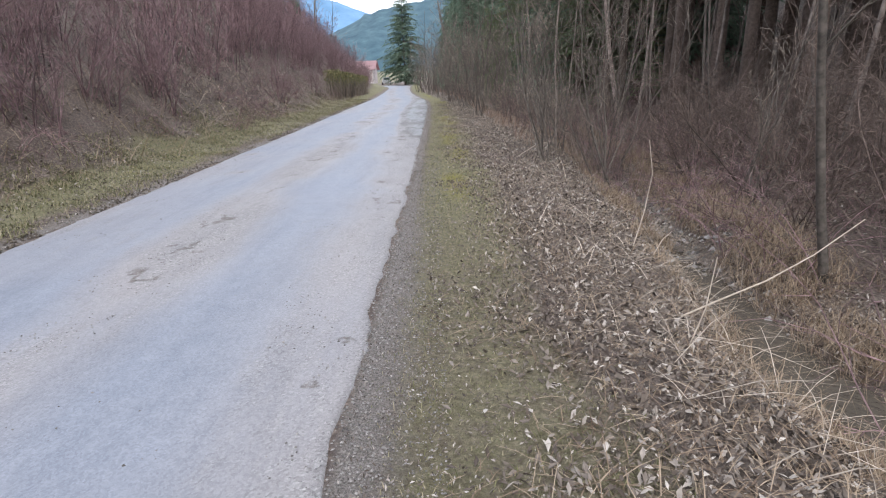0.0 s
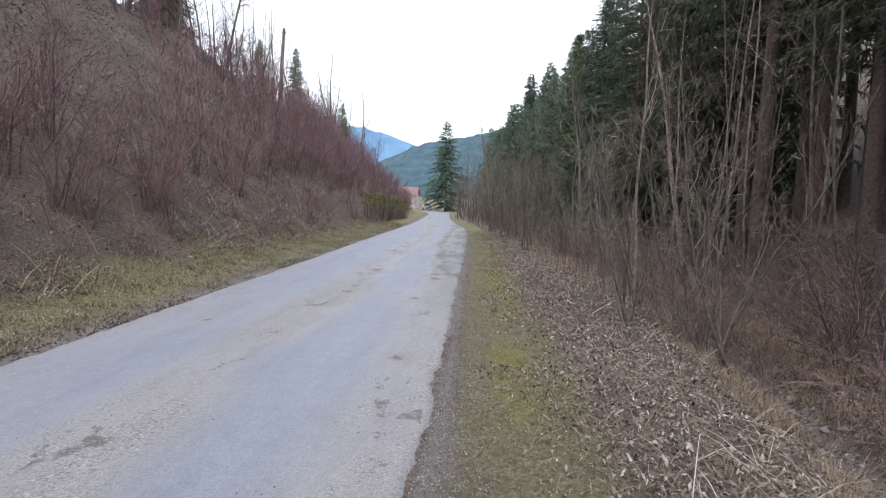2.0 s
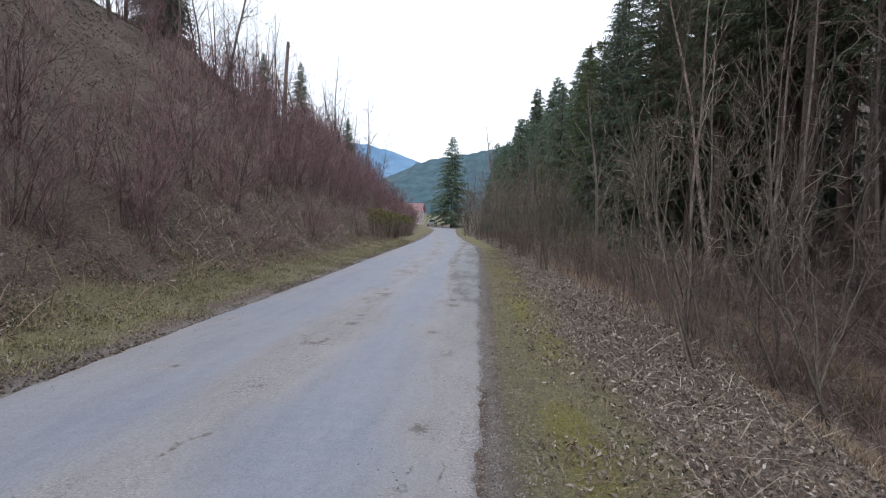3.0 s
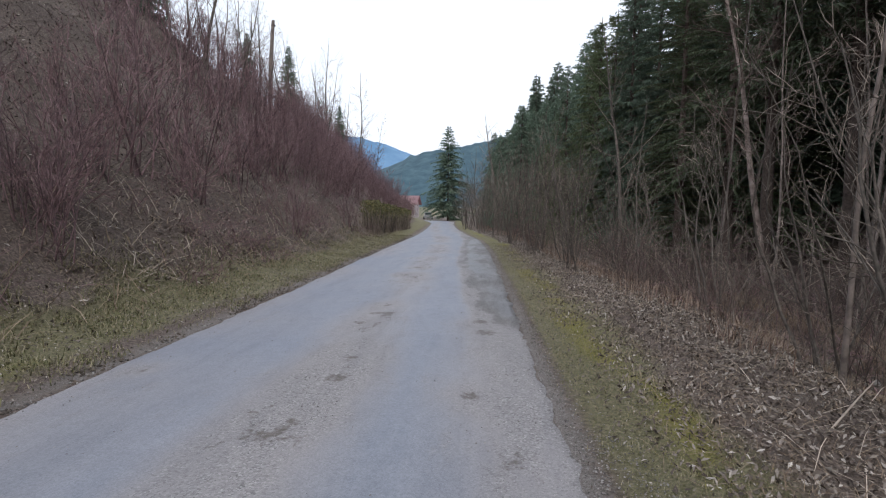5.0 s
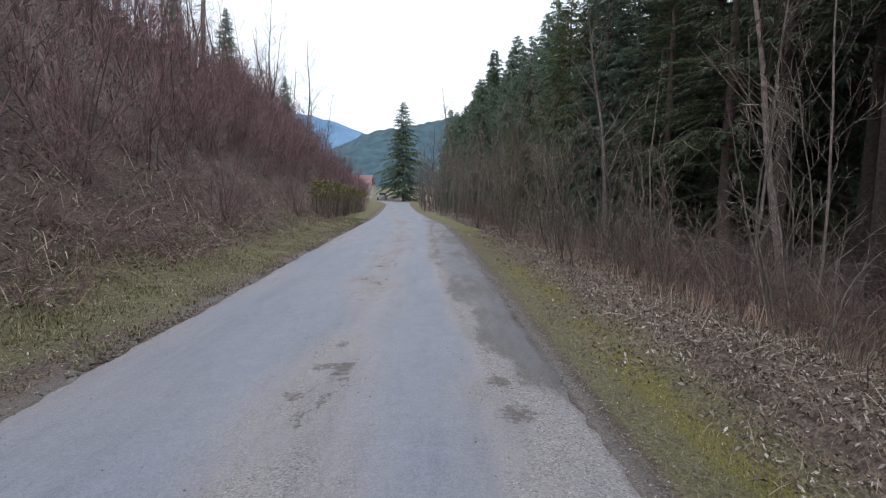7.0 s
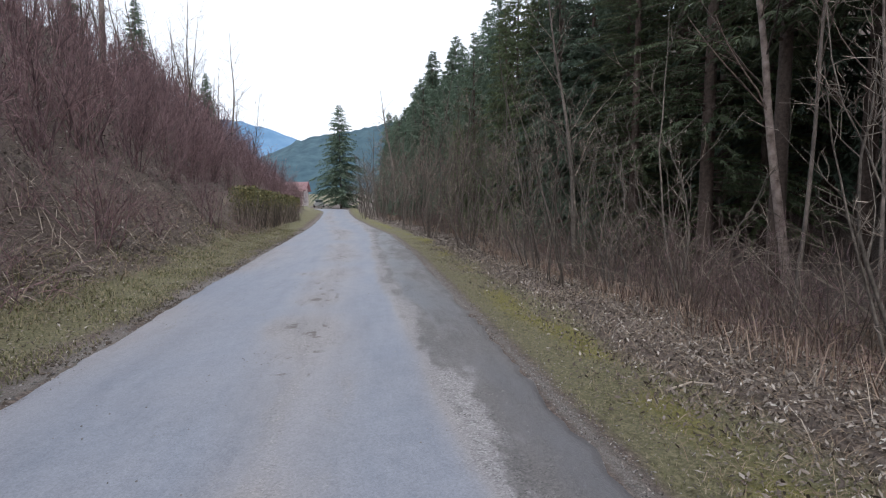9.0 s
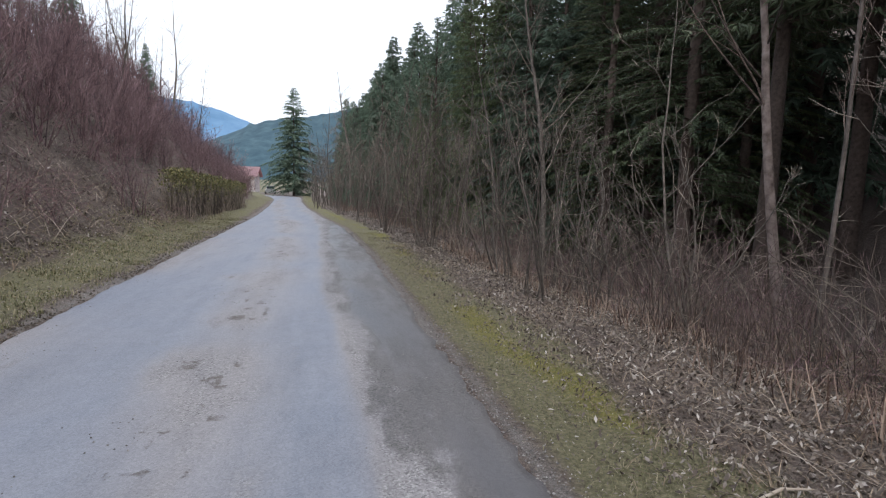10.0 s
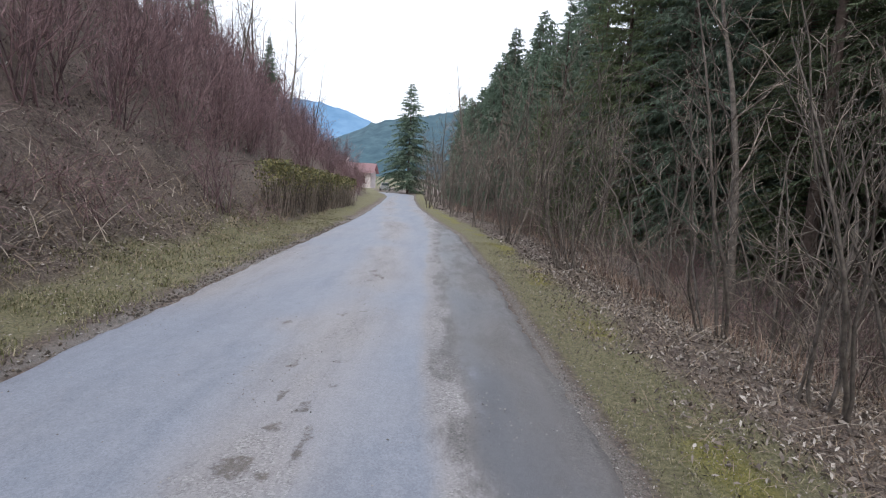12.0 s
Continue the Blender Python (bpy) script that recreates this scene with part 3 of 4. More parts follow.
def spruce(seed, high, radius, sprays, mat, open_low=0.08, spray=1.0, lobes=3, width=0.07, label="tall dark green spruce with drooping branches", group="forest spruces"):
    rng = np.random.default_rng(seed)
    stem = grow(rng, (0, 0, -0.5), (0, 0, 1), high + 0.5, 0.011 * high + 0.03, 10, 0.004, 0.02, 0.08)
    verts, faces, twigs = [], [], []
    far = lobes < 3
    z = open_low * high
    while z < high * 0.985:
        f = z / high
        reach = radius * (1 - f) ** 0.75 * (0.55 + 0.45 * min(1, f / 0.12)) + 0.12
        for _ in range(rng.integers(6, 10)):
            a = rng.uniform(0, 6.28)
            lb = reach * rng.uniform(0.65, 1.12)
            up = 0.35 * f + 0.05
            out = np.array([math.cos(a), math.sin(a), 0])
            n = max(3, int(sprays * (0.35 + lb / radius)))
            zz = z + rng.uniform(-0.2, 0.2)
            line = []
            for q in (0.0, 0.5, 1.0):
                line.append(out * lb * q + np.array([0, 0, zz + lb * (up * q - 0.42 * q * q * (1 - 0.5 * f))]))
            if not far or rng.random() < 0.25:
                twigs.append((np.array(line), np.linspace(0.012 + 0.006 * lb, 0.004, 3)))
            cross = np.array([-out[1], out[0], 0])
            for k in range(n):
                q = (0.12 + 0.88 * (k + rng.random()) / n)
                p = out * lb * q + np.array([0, 0, zz + lb * (up * q - 0.42 * q * q * (1 - 0.5 * f))])
                side = 1 if rng.random() < 0.5 else -1
                ln = spray * rng.uniform(0.55, 1.2) * (0.20 + 0.16 * lb * (1.1 - q * 0.7))
                d = out * rng.uniform(0.35, 0.9) + cross * side * rng.uniform(0.25, 1.0) + np.array([0, 0, -rng.uniform(0.15, 1.1)])
                d /= np.linalg.norm(d)
                for lobe in range(lobes):
                    e = d + rng.normal(0, 0.38, 3) * (lobe > 0) - np.array([0, 0, 0.12 * lobe])
                    e *= ln * rng.uniform(0.7, 1.1) / np.linalg.norm(e)
                    wdt = np.cross(e, rng.normal(0, 1, 3))
                    wdt *= ln * width / (np.linalg.norm(wdt) + 1e-6)
                    b = len(verts)
                    verts += [p - wdt, p + e, p + wdt]
                    faces.append((b, b + 1, b + 2))
        z += high * rng.uniform(0.018, 0.029) * (1.15 - 0.45 * f)
    base = tagged(new("spruce"), label, "tree", group)
    part("trunk", mesh_from("trunk", *tubes([stem], 8), M_DARKBARK, True), base)
    tagged(part("branch_tangle", mesh_from("branch_tangle", *tubes(twigs, 3), M_DARKBARK, True), base), kind="stuff")
    tagged(part("crown", mesh_from("crown", np.array(verts), faces, mat), base), kind="stuff")
    return base


USED = set()


def put(proto, x, y, turn=0.0, size=1.0, tall=None, sink=0.0, tilt=0.0):
    m = pose(x, y, float(height(x, y)) - sink, tilt, 0, turn) @ Matrix.Diagonal((size, size, tall or size, 1))
    if proto.name in USED:
        sx_, sy_, sz_ = proto.scale
        return copy_thing(proto, m @ Matrix.Diagonal((1 / sx_, 1 / sy_, 1 / sz_, 1)))
    USED.add(proto.name)
    proto.matrix_basis = m
    bpy.context.view_layer.update()
    return proto


# ---- the bank on the west side ----
rng = np.random.default_rng(7)
REDS = [shrub(s, "red") for s in (11, 12, 13, 14, 15)]
BRAMBLES = [shrub(s, "bramble") for s in (21, 22, 23)]
for y in np.arange(1.0, 76, 1.3):
    for dl in (2.6, 3.3, 4.1, 5.7, 7.4, 9.2, 11.2):
        if dl == 3.3 and y > 15:
            continue
        if dl < 3.5 and 17 < y < 36 and rng.random() < 0.85:
            continue
        if dl > 10.5 and y < 20:
            continue
        if rng.random() < (0.15 if dl < 3 or (dl < 5 and y > 17) else 0.2 if dl < 5 else 0.7 if dl < 7 and y < 17 else 0.72 if y < 17 else 0.6 if y < 25 and dl > 7 else 0.2 if y < 58 else 0.35):
            continue
        yy, dd = y + rng.uniform(-0.6, 0.6), dl + rng.uniform(-0.6, 0.6)
        if 34 < yy < 51.5 and dd < 3.5:
            continue
        put(REDS[rng.integers(5)], float(edge_left(yy)) - dd, yy, rng.uniform(0, 360), rng.uniform(0.8, 1.25) * (1.3 if dl > 4 and y > 18 else 0.95 if y < 17 else 1.0), sink=0.05)
for y in np.arange(3.0, 50, 0.95):
    for dl in (1.9, 2.8, 3.9):
        if rng.random() < (0.5 if 15 < y < 36 else 0.7) or (34 < y < 51 and dl < 3):
            continue
        yy = y + rng.uniform(-0.5, 0.5)
        put(BRAMBLES[rng.integers(3)], float(edge_left(yy)) - dl - rng.uniform(-0.2, 0.5), yy, rng.uniform(0, 360), rng.uniform(0.8, 1.3))

BARES = [bare_tree(31, 9.5, 0.075), bare_tree(32, 8.0, 0.06), bare_tree(33, 11.0, 0.10, 0.1)]
for y in np.arange(8, 92, 2.1):
    for dl in (7.6, 9.9, 11.2, 12.8, 15.5):
        if rng.random() < (0.6 if dl < 9 else 0.45):
            continue
        yy, dd = y + rng.uniform(-1, 1), dl + rng.uniform(-0.8, 1.0)
        put(BARES[rng.integers(3)], float(edge_left(yy)) - dd, yy, rng.uniform(0, 360), rng.uniform(0.5, 0.95) * (0.6 if dl < 9 else 1.0))
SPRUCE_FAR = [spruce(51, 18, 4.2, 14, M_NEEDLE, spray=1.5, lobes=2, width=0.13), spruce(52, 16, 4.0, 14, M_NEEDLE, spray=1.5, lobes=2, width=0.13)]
for x, y, s in ((-17, 31, 0.4), (-18.5, 47, 0.3), (-15.5, 62, 0.26), (-22, 40, 0.5), (-20, 60, 0.4), (-28, 48, 0.7), (-30, 36, 0.8)):
    put(SPRUCE_FAR[int(y) % 2], x, y, rng.uniform(0, 360), s)


# ---- the stream side ----
ALDERS = [shrub(s, "alder") for s in (41, 42, 43, 44)]
for k, (x, y, s) in enumerate(((1.5, 22.9, 0.85), (1.65, 25.2, 1.0), (1.05, 30.2, 1.0), (0.35, 34.8, 1.15), (2.1, 11.3, 0.9), (3.1, 10.6, 0.95), (2.7, 13.6, 0.85), (3.6, 12.2, 1.0),
                               (3.3, 17.7, 1.05), (3.1, 21.4, 1.05), (2.9, 23.6, 0.9), (1.7, 33.0, 1.0), (-0.3, 40.0, 1.1), (-1.0, 46.0, 1.1), (-2.3, 54.0, 1.2), (0.6, 37.5, 1.0),
                               (4.6, 15.4, 1.1), (4.8, 8.4, 0.9), (3.8, 27.0, 1.2), (2.6, 29.0, 1.1), (2.8, 36.0, 1.2), (1.4, 43.0, 1.2),
                               (0.2, 50.0, 1.2), (-1.0, 58.0, 1.2), (-2.6, 62.0, 1.2), (-3.0, 70.0, 1.3), (-2.0, 66.0, 1.3))):
    put(ALDERS[k % 4], x, y, k * 77.0, s)
THORNS = [shrub(s, "thorn") for s in (46, 47, 48)]
for k, (x, y, s) in enumerate(((4.7, 7.0, 0.85), (5.3, 8.6, 1.0), (4.6, 10.2, 0.9), (6.3, 7.2, 1.1), (5.9, 5.4, 1.0), (6.6, 9.6, 1.15), (5.6, 11.4, 1.0), (7.3, 6.0, 1.2), (7.8, 8.4, 1.2), (4.9, 4.9, 0.7),
                               (6.6, 12.8, 1.1), (5.7, 14.2, 1.0), (7.8, 11.2, 1.2), (7.3, 15.0, 1.15), (8.8, 13.4, 1.2), (5.2, 17.8, 0.9), (8.6, 17.2, 1.2), (6.9, 18.4, 1.0))):
    put(THORNS[k % 3], x, y, k * 67.0, s)
CANES = [shrub(s, "cane") for s in (56, 57, 58)]
for k, (x, y, s) in enumerate(((3.3, 18.6, 0.8), (3.9, 20.2, 0.95), (3.2, 21.9, 0.9), (4.2, 23.2, 1.1), (3.0, 24.6, 0.9), (3.7, 26.0, 1.0), (2.7, 27.6, 0.9), (3.1, 16.4, 0.75), (4.6, 19.0, 0.9),
                               (2.4, 31.0, 1.0), (1.9, 35.2, 1.0), (3.0, 33.4, 1.1), (3.6, 14.6, 0.8), (3.3, 12.6, 0.75))):
    put(CANES[k % 3], x, y, k * 101.0, s)
WEEDS = [shrub(s, "weeds") for s in (61, 62, 63)]
for y in np.arange(9.5, 62, 1.0):
    for off in (2.7, 3.9, 5.3, 7.0):
        if rng.random() < (0.62 if y > 16 else 0.7) or (off < 3 and y < 15):
            continue
        yy = y + rng.uniform(-0.5, 0.5)
        put(WEEDS[rng.integers(3)], float(edge_right(yy)) + off + rng.uniform(-0.4, 0.5), yy, rng.uniform(0, 360), rng.uniform(0.45, 1.1))
for y in np.arange(3.0, 36, 1.5):
    for off in (4.6, 6.2, 8.0):
        if rng.random() < 0.3:
            continue
        yy = y + rng.uniform(-0.6, 0.6)
        put(BRAMBLES[rng.integers(3)], float(edge_right(yy)) + off + rng.uniform(-0.3, 0.6), yy, rng.uniform(0, 360), rng.uniform(0.9, 1.5))

BIRCH_BARK = make_plain("birch_bark", (0.10, 0.07, 0.06), (0.46, 0.37, 0.335), 4, spread=0.15, relief=0.5)
birch = bare_tree(71, 13.0, 0.125, 0.0, (BIRCH_BARK, M_DARKTWIG), "slender leaning birch with pale pinkish bark", "birch", 14, 0.4)
birch.matrix_basis = pose(7.8, 24.6, -1.4, 0, -11, 0)
slim = bare_tree(72, 9.0, 0.052, 0.0, (M_BARK, M_TWIG), "slender leafless tree on the far stream bank", "bare_tree", 12, 0.25)
slim.matrix_basis = pose(4.0, 5.4, float(height(4.0, 5.4)), 0, -10, 0)
sapling = bare_tree(73, 7.5, 0.034, 0.0, (M_SLIM, M_TWIG), "thin leafless sapling on the stream bank", "bare_tree", 10, 0.3)
sapling.matrix_basis = pose(2.65, 13.2, float(height(2.65, 13.2)), 0, -3, 0)
SLIMS = [bare_tree(75, 12.0, 0.045, 0.05, (M_SLIM, M_DARKTWIG), "tall slender pale-barked leafless tree in the dark wood", "bare_tree", 9, 0.3), bare_tree(76, 10.5, 0.036, 0.08, (M_SLIM, M_DARKTWIG), "tall slender pale-barked leafless tree in the dark wood", "bare_tree", 8, 0.25)]
for x, y, s in ((4.4, 20.6, 0.85), (5.6, 20.4, 1.0), (5.3, 17.2, 0.9), (6.8, 11.5, 1.0), (7.5, 16.0, 1.1), (8.2, 20.0, 1.1), (6.4, 7.0, 1.0), (8.4, 9.0, 1.1), (7.6, 4.5, 1.0),
                (4.6, 30.0, 1.0), (4.0, 38.0, 1.0), (3.0, 46.0, 1.1), (2.4, 60.0, 1.2), (2.0, 76.0, 1.3)):
    put(SLIMS[int(x * 7) % 2] if y < 24 else BARES[int(x * 7) % 3], x, y, rng.uniform(0, 360), s)
for y in np.arange(1.0, 21, 1.7):
    for off in (7.4, 9.4, 11.5, 14.0):
        if rng.random() < 0.4:
            continue
        yy = y + rng.uniform(-0.7, 0.7)
        put(SLIMS[rng.integers(2)], float(edge_right(yy)) + off + rng.uniform(-0.9, 0.9), yy, rng.uniform(0, 360), rng.uniform(0.75, 1.15))
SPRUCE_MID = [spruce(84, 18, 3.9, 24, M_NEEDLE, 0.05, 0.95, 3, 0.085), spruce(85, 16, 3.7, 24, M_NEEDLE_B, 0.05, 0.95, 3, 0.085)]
SPRUCE_OPEN = [spruce(86, 21, 3.7, 26, M_NEEDLE_SHADED, 0.40, 0.8, 3, 0.085, "tall spruce with a bare trunk below a high dark crown"), spruce(87, 19, 3.5, 26, M_NEEDLE_SHADED, 0.36, 0.8, 3, 0.085, "tall spruce with a bare trunk below a high dark crown")]
SPRUCE_NEAR = [spruce(81, 20, 3.7, 72, M_NEEDLE_SHADED, 0.2, 0.42, 3, 0.08), spruce(82, 18, 3.4, 72, M_NEEDLE_SHADED, 0.12, 0.42, 3, 0.08), spruce(83, 16, 3.0, 72, M_NEEDLE_B, 0.06, 0.42, 3, 0.08)]
wood = np.random.default_rng(17)
for y in np.arange(-6, 118, 2.7):
    for off in ((12.5, 15.5, 19.0, 23.0) if y < 11 else (9.4, 11.8, 14.6, 18.0, 22.0) if y < 28 else (9.2, 11.6, 14.6) if y < 46 else (7.5, 10.2, 13.2)):
        yy, oo = y + wood.uniform(-1.0, 1.0), off + wood.uniform(-0.9, 0.9)
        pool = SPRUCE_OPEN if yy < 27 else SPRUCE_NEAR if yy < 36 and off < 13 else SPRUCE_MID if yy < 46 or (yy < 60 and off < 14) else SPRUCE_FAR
        taller = 1.0 + 0.3 * float(smooth(oo, 9, 16))
        if yy > 46:
            taller = ((0.52 if yy < 62 else 0.7) if off < 8 else 0.8 if off < 11 else 1.0) * (1 + 0.25 * float(smooth(yy, 70, 90)))
        put(pool[wood.integers(len(pool))], float(edge_right(min(yy, 100))) + oo, yy, wood.uniform(0, 360), wood.uniform(0.82, 1.1) * taller)
for _ in range(50):
    yy = wood.uniform(36, 108)
    xx = float(edge_right(yy)) + wood.uniform(1.8, 6.0)
    put(BARES[wood.integers(3)], xx, yy, wood.uniform(0, 360), wood.uniform(0.5, 0.85))
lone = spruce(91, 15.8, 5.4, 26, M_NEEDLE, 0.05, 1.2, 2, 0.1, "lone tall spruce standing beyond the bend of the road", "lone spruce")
put(lone, -6.6, 99.2)

for x, y, s in ((-12.4, 56.3, 0.95), (-13.6, 50.5, 0.8), (-11.8, 60.5, 0.75), (0.6, 70.0, 1.35), (2.5, 60.0, 1.2)):
    put(BARES[2 if s > 0.9 else 0], x, y, wood.uniform(0, 360), s)


# ---- utility pole on the bank ----
def build_pole():
    rise = 14.9 - float(height(-16.4, 46.0))
    base = tagged(new("utility_pole"), "weathered grey wooden utility pole on the wooded bank", "utility pole")
    part("pole", mesh_from("pole", *tubes([(np.array([(0, 0, -0.5), (0.1, 0, 3.4), (0.28, 0, rise)]), np.array([0.16, 0.14, 0.11]))], 10), M_SLIM, True), base)
    bm = bmesh.new()
    block(bm, 0.12, -0.05, rise - 0.42, 0.44, 0.05, rise - 0.3, 0.01)
    from_bm("bracket", bm, M_SLIM, base)
    base.matrix_basis = pose(-16.4, 46.0, float(height(-16.4, 46.0)))


build_pole()


# ---- clipped hedge ----
def build_hedge():
    r = np.random.default_rng(101)
    base = tagged(new("hedge"), "clipped yellow-green hedge with bare grey stems below", "hedge")
    stems, verts, faces = [], [], []
    for _ in range(650):
        y = r.uniform(35.2, 50.0)
        x = -6.95 + r.uniform(-0.45, 0.35)
        top = np.interp(y, [35, 50], [1.75, 1.25]) * r.uniform(0.75, 1.05)
        stems.append(grow(r, (x, y, 0.1), (r.normal(0, 0.12), r.normal(0, 0.12), 1), top, 0.018, 4, 0.09, 0.02))
    for _ in range(8000):
        y = r.uniform(35.1, 50.1)
        x = -6.95 + r.uniform(-0.5, 0.42)
        top = np.interp(y, [35, 50], [1.85, 1.35]) + 0.12 * math.sin(y * 2.3)
        z = 0.15 + top * r.beta(5.5, 1.1)
        d, w = r.normal(0, 1, 3), r.normal(0, 1, 3)
        d, w = d / np.linalg.norm(d) * 0.055, w / np.linalg.norm(w) * 0.03
        p = np.array([x, y, z])
        b = len(verts)
        verts += [p - d, p + w, p + d, p - w]
        faces.append((b, b + 1, b + 2, b + 3))
    tagged(part("stem_tangle", mesh_from("stem_tangle", *tubes(stems, 3), M_TWIG, True), base), kind="stuff")
    tagged(part("foliage", mesh_from("foliage", np.array(verts), faces, M_HEDGE), base), kind="stuff")


build_hedge()


# ---- house beyond the bend ----
def build_house():
    plaster = make_plain("pinkish_white_plaster", (0.6, 0.53, 0.53), (0.72, 0.65, 0.65), 3, spread=0.02, relief=0.2)
    tiles = make_plain("faded_red_roof_tiles", (0.36, 0.22, 0.235), (0.46, 0.30, 0.315), 5, spread=0.05, relief=0.4)
    dark, nt, bsdf = material("dark_window_glass", 0.1)
    bsdf.inputs["Base Color"].default_value = (0.03, 0.035, 0.04, 1)
    wood = make_plain("brown_window_wood", (0.12, 0.07, 0.05), (0.2, 0.12, 0.08), 6, spread=0.05)
    base = tagged(new("house"), "small house with pinkish plaster walls and a faded red tiled roof", "house")
    x0, x1, y0, y1, z0, ze, zr = -24.2, -15.0, 122.0, 130.0, -0.3, 3.2, 4.9
    bm = bmesh.new()
    block(bm, x0, y0, z0, x1, y1, ze)
    ym = (y0 + y1) / 2
    for x in (x0 + 0.01, x1 - 0.01):
        bm.faces.new([bm.verts.new(p) for p in ((x, y0 + 0.02, ze), (x, y1 - 0.02, ze), (x, ym, zr - 0.1))])
    from_bm("wall", bm, plaster, base)
    bm = bmesh.new()
    for s, ya in ((1, y0 - 0.6), (-1, y1 + 0.6)):
        zb = ze - 0.6 * (zr - ze) / (ym - y0)
        v = [bm.verts.new(p) for p in ((x0 - 0.5, ya, zb), (x1 + 0.6, ya, zb), (x1 + 0.6, ym, zr), (x0 - 0.5, ym, zr))]
        bm.faces.new(v)
    bmesh.ops.solidify(bm, geom=bm.faces[:], thickness=0.16)
    roof = from_bm("roof", bm, tiles, base, "faded red tiled roof")
    bm = bmesh.new()
    block(bm, -20.6, 126.2, 4.4, -20.0, 126.8, 5.8, 0.02)
    from_bm("chimney", bm, plaster, roof)
    for wx in (-16.6, -19.4, -22.2):
        bm = bmesh.new()
        block(bm, wx - 0.55, y0 - 0.05, 1.0, wx + 0.55, y0 + 0.05, 2.4, 0.02)
        win = from_bm("window", bm, wood, base)
        bm = bmesh.new()
        block(bm, wx - 0.45, y0 - 0.07, 1.1, wx - 0.03, y0 - 0.045, 2.3)
        from_bm("pane", bm, dark, win)
        bm = bmesh.new()
        block(bm, wx + 0.03, y0 - 0.07, 1.1, wx + 0.45, y0 - 0.045, 2.3)
        from_bm("pane", bm, dark, win)


build_house()


# ---- parked car far off ----
def build_car():
    paint, nt, bsdf = material("silver_grey_car_paint", 0.3)
    bsdf.inputs["Base Color"].default_value = (0.42, 0.43, 0.45, 1)
    bsdf.inputs["Metallic"].default_value = 0.4
    glass, nt, bsdf = material("car_window_glass", 0.05)
    bsdf.inputs["Base Color"].default_value = (0.04, 0.05, 0.06, 1)
    rubber, nt, bsdf = material("tyre_rubber", 0.8)
    bsdf.inputs["Base Color"].default_value = (0.02, 0.02, 0.02, 1)
    base = tagged(new("car"), "small silver-grey car parked at the far bend", "car")
    bm = bmesh.new()
    block(bm, -0.82, -1.9, 0.25, 0.82, 1.9, 0.85, 0.12)
    block(bm, -0.70, -1.2, 0.80, 0.70, 1.1, 1.42, 0.18)
    from_bm("body", bm, paint, base)
    bm = bmesh.new()
    block(bm, -0.58, -1.215, 0.92, 0.58, -1.18, 1.30, 0.01)
    from_bm("rear_window", bm, glass, base)
    for x in (-0.78, 0.78):
        for y in (-1.2, 1.2):
            bm = bmesh.new()
            bmesh.ops.create_cone(bm, cap_ends=True, segments=18, radius1=0.31, radius2=0.31, depth=0.2, matrix=Matrix.Translation((x, y, 0.31)) @ Matrix.Rotation(radians(90), 4, "Y"))
            from_bm("wheel", bm, rubber, base)
    base.matrix_basis = pose(-11.2, 112, float(height(-11.2, 112)), 0, 0, 8)


build_car()


# ---- distance ----
def ridge(name, label, dist, xs_, zs_, depth, mat, seed):
    r = np.random.default_rng(seed)
    verts, faces = [], []
    xx = np.linspace(xs_[0], xs_[-1], 240)
    for k, x in enumerate(xx):
        top = np.interp(x, xs_, zs_) * (1 + 0.012 * r.normal()) + 0.01 * dist * (vnoise(x, 0, dist * 0.06, seed) - 0.5)
        for j in range(8):
            f = j / 7
            verts.append((x * (1 + 0.1 * f), dist + depth * f, top * f ** 0.8 + 0.02 * dist * (vnoise(x, f * 500, dist * 0.05, seed + 1) - 0.5) * f * (1 - f) * 4 - 2))
        if k:
            for j in range(7):
                a = (k - 1) * 8 + j
                faces.append((a, a + 8, a + 9, a + 1))
    return tagged(new(name, mesh_from(name, verts, faces, mat, True)), label, "mountain", kind="structure")


# the ridge's blue is aerial haze painted into its base colour
M_FAR = make_plain("haze_painted_blue_mountain_forest", (0.075, 0.165, 0.28), (0.15, 0.26, 0.40), 0.012, 1.0, spread=0.02, relief=0)
# hill forest green, shifted to blue by haze mixed into the colour
M_MID = make_plain("haze_painted_green_hill_forest", (0.02, 0.052, 0.076), (0.06, 0.11, 0.134), 0.07, 1.0, spread=0.02, relief=0)
ridge("backdrop_mountain", "distant forested mountain ridge, painted blue with haze", 1500, (-1600, -900, -600, -436, -364, -282, -223, -165, -60, 400, 1600), (300, 310, 270, 259, 246, 232, 205, 182, 150, 220, 300), 400, M_FAR, 5)
ridge("backdrop_hill", "nearer forested hillside closing the valley, haze tinted into its colour", 620, (-700, -300, -160, -110, -95, -69, -31, -9, 18, 60, 120, 700), (8, 20, 52, 76, 86, 95, 100, 108, 112, 124, 140, 190), 200, M_MID, 6)


# ---- uncountable small stuff: leaves, straw, grass, moss, gravel ----
def scatter(name, n, xfun, y0, y1, shape, mat, label, category, seed, keep=None, lift=0.008):
    r = np.random.default_rng(seed)
    y = y0 + (y1 - y0) * r.random(n) ** 1.25
    x = xfun(y, r.random(n), r)
    if keep is not None:
        ok = keep(x, y, r)
        x, y = x[ok], y[ok]
    p = np.stack([x, y, height(x, y) + (lift(x, y) if callable(lift) else lift)], 1)
    v, f = shape(r, p)
    me = bpy.data.meshes.new(name)
    me.from_pydata(v.reshape(-1, 3).tolist(), [], f.tolist())
    me.materials.append(mat)
    return tagged(new(name, me), label, category, kind="stuff")


def unit(v):
    return v / (np.linalg.norm(v, axis=-1, keepdims=True) + 1e-9)


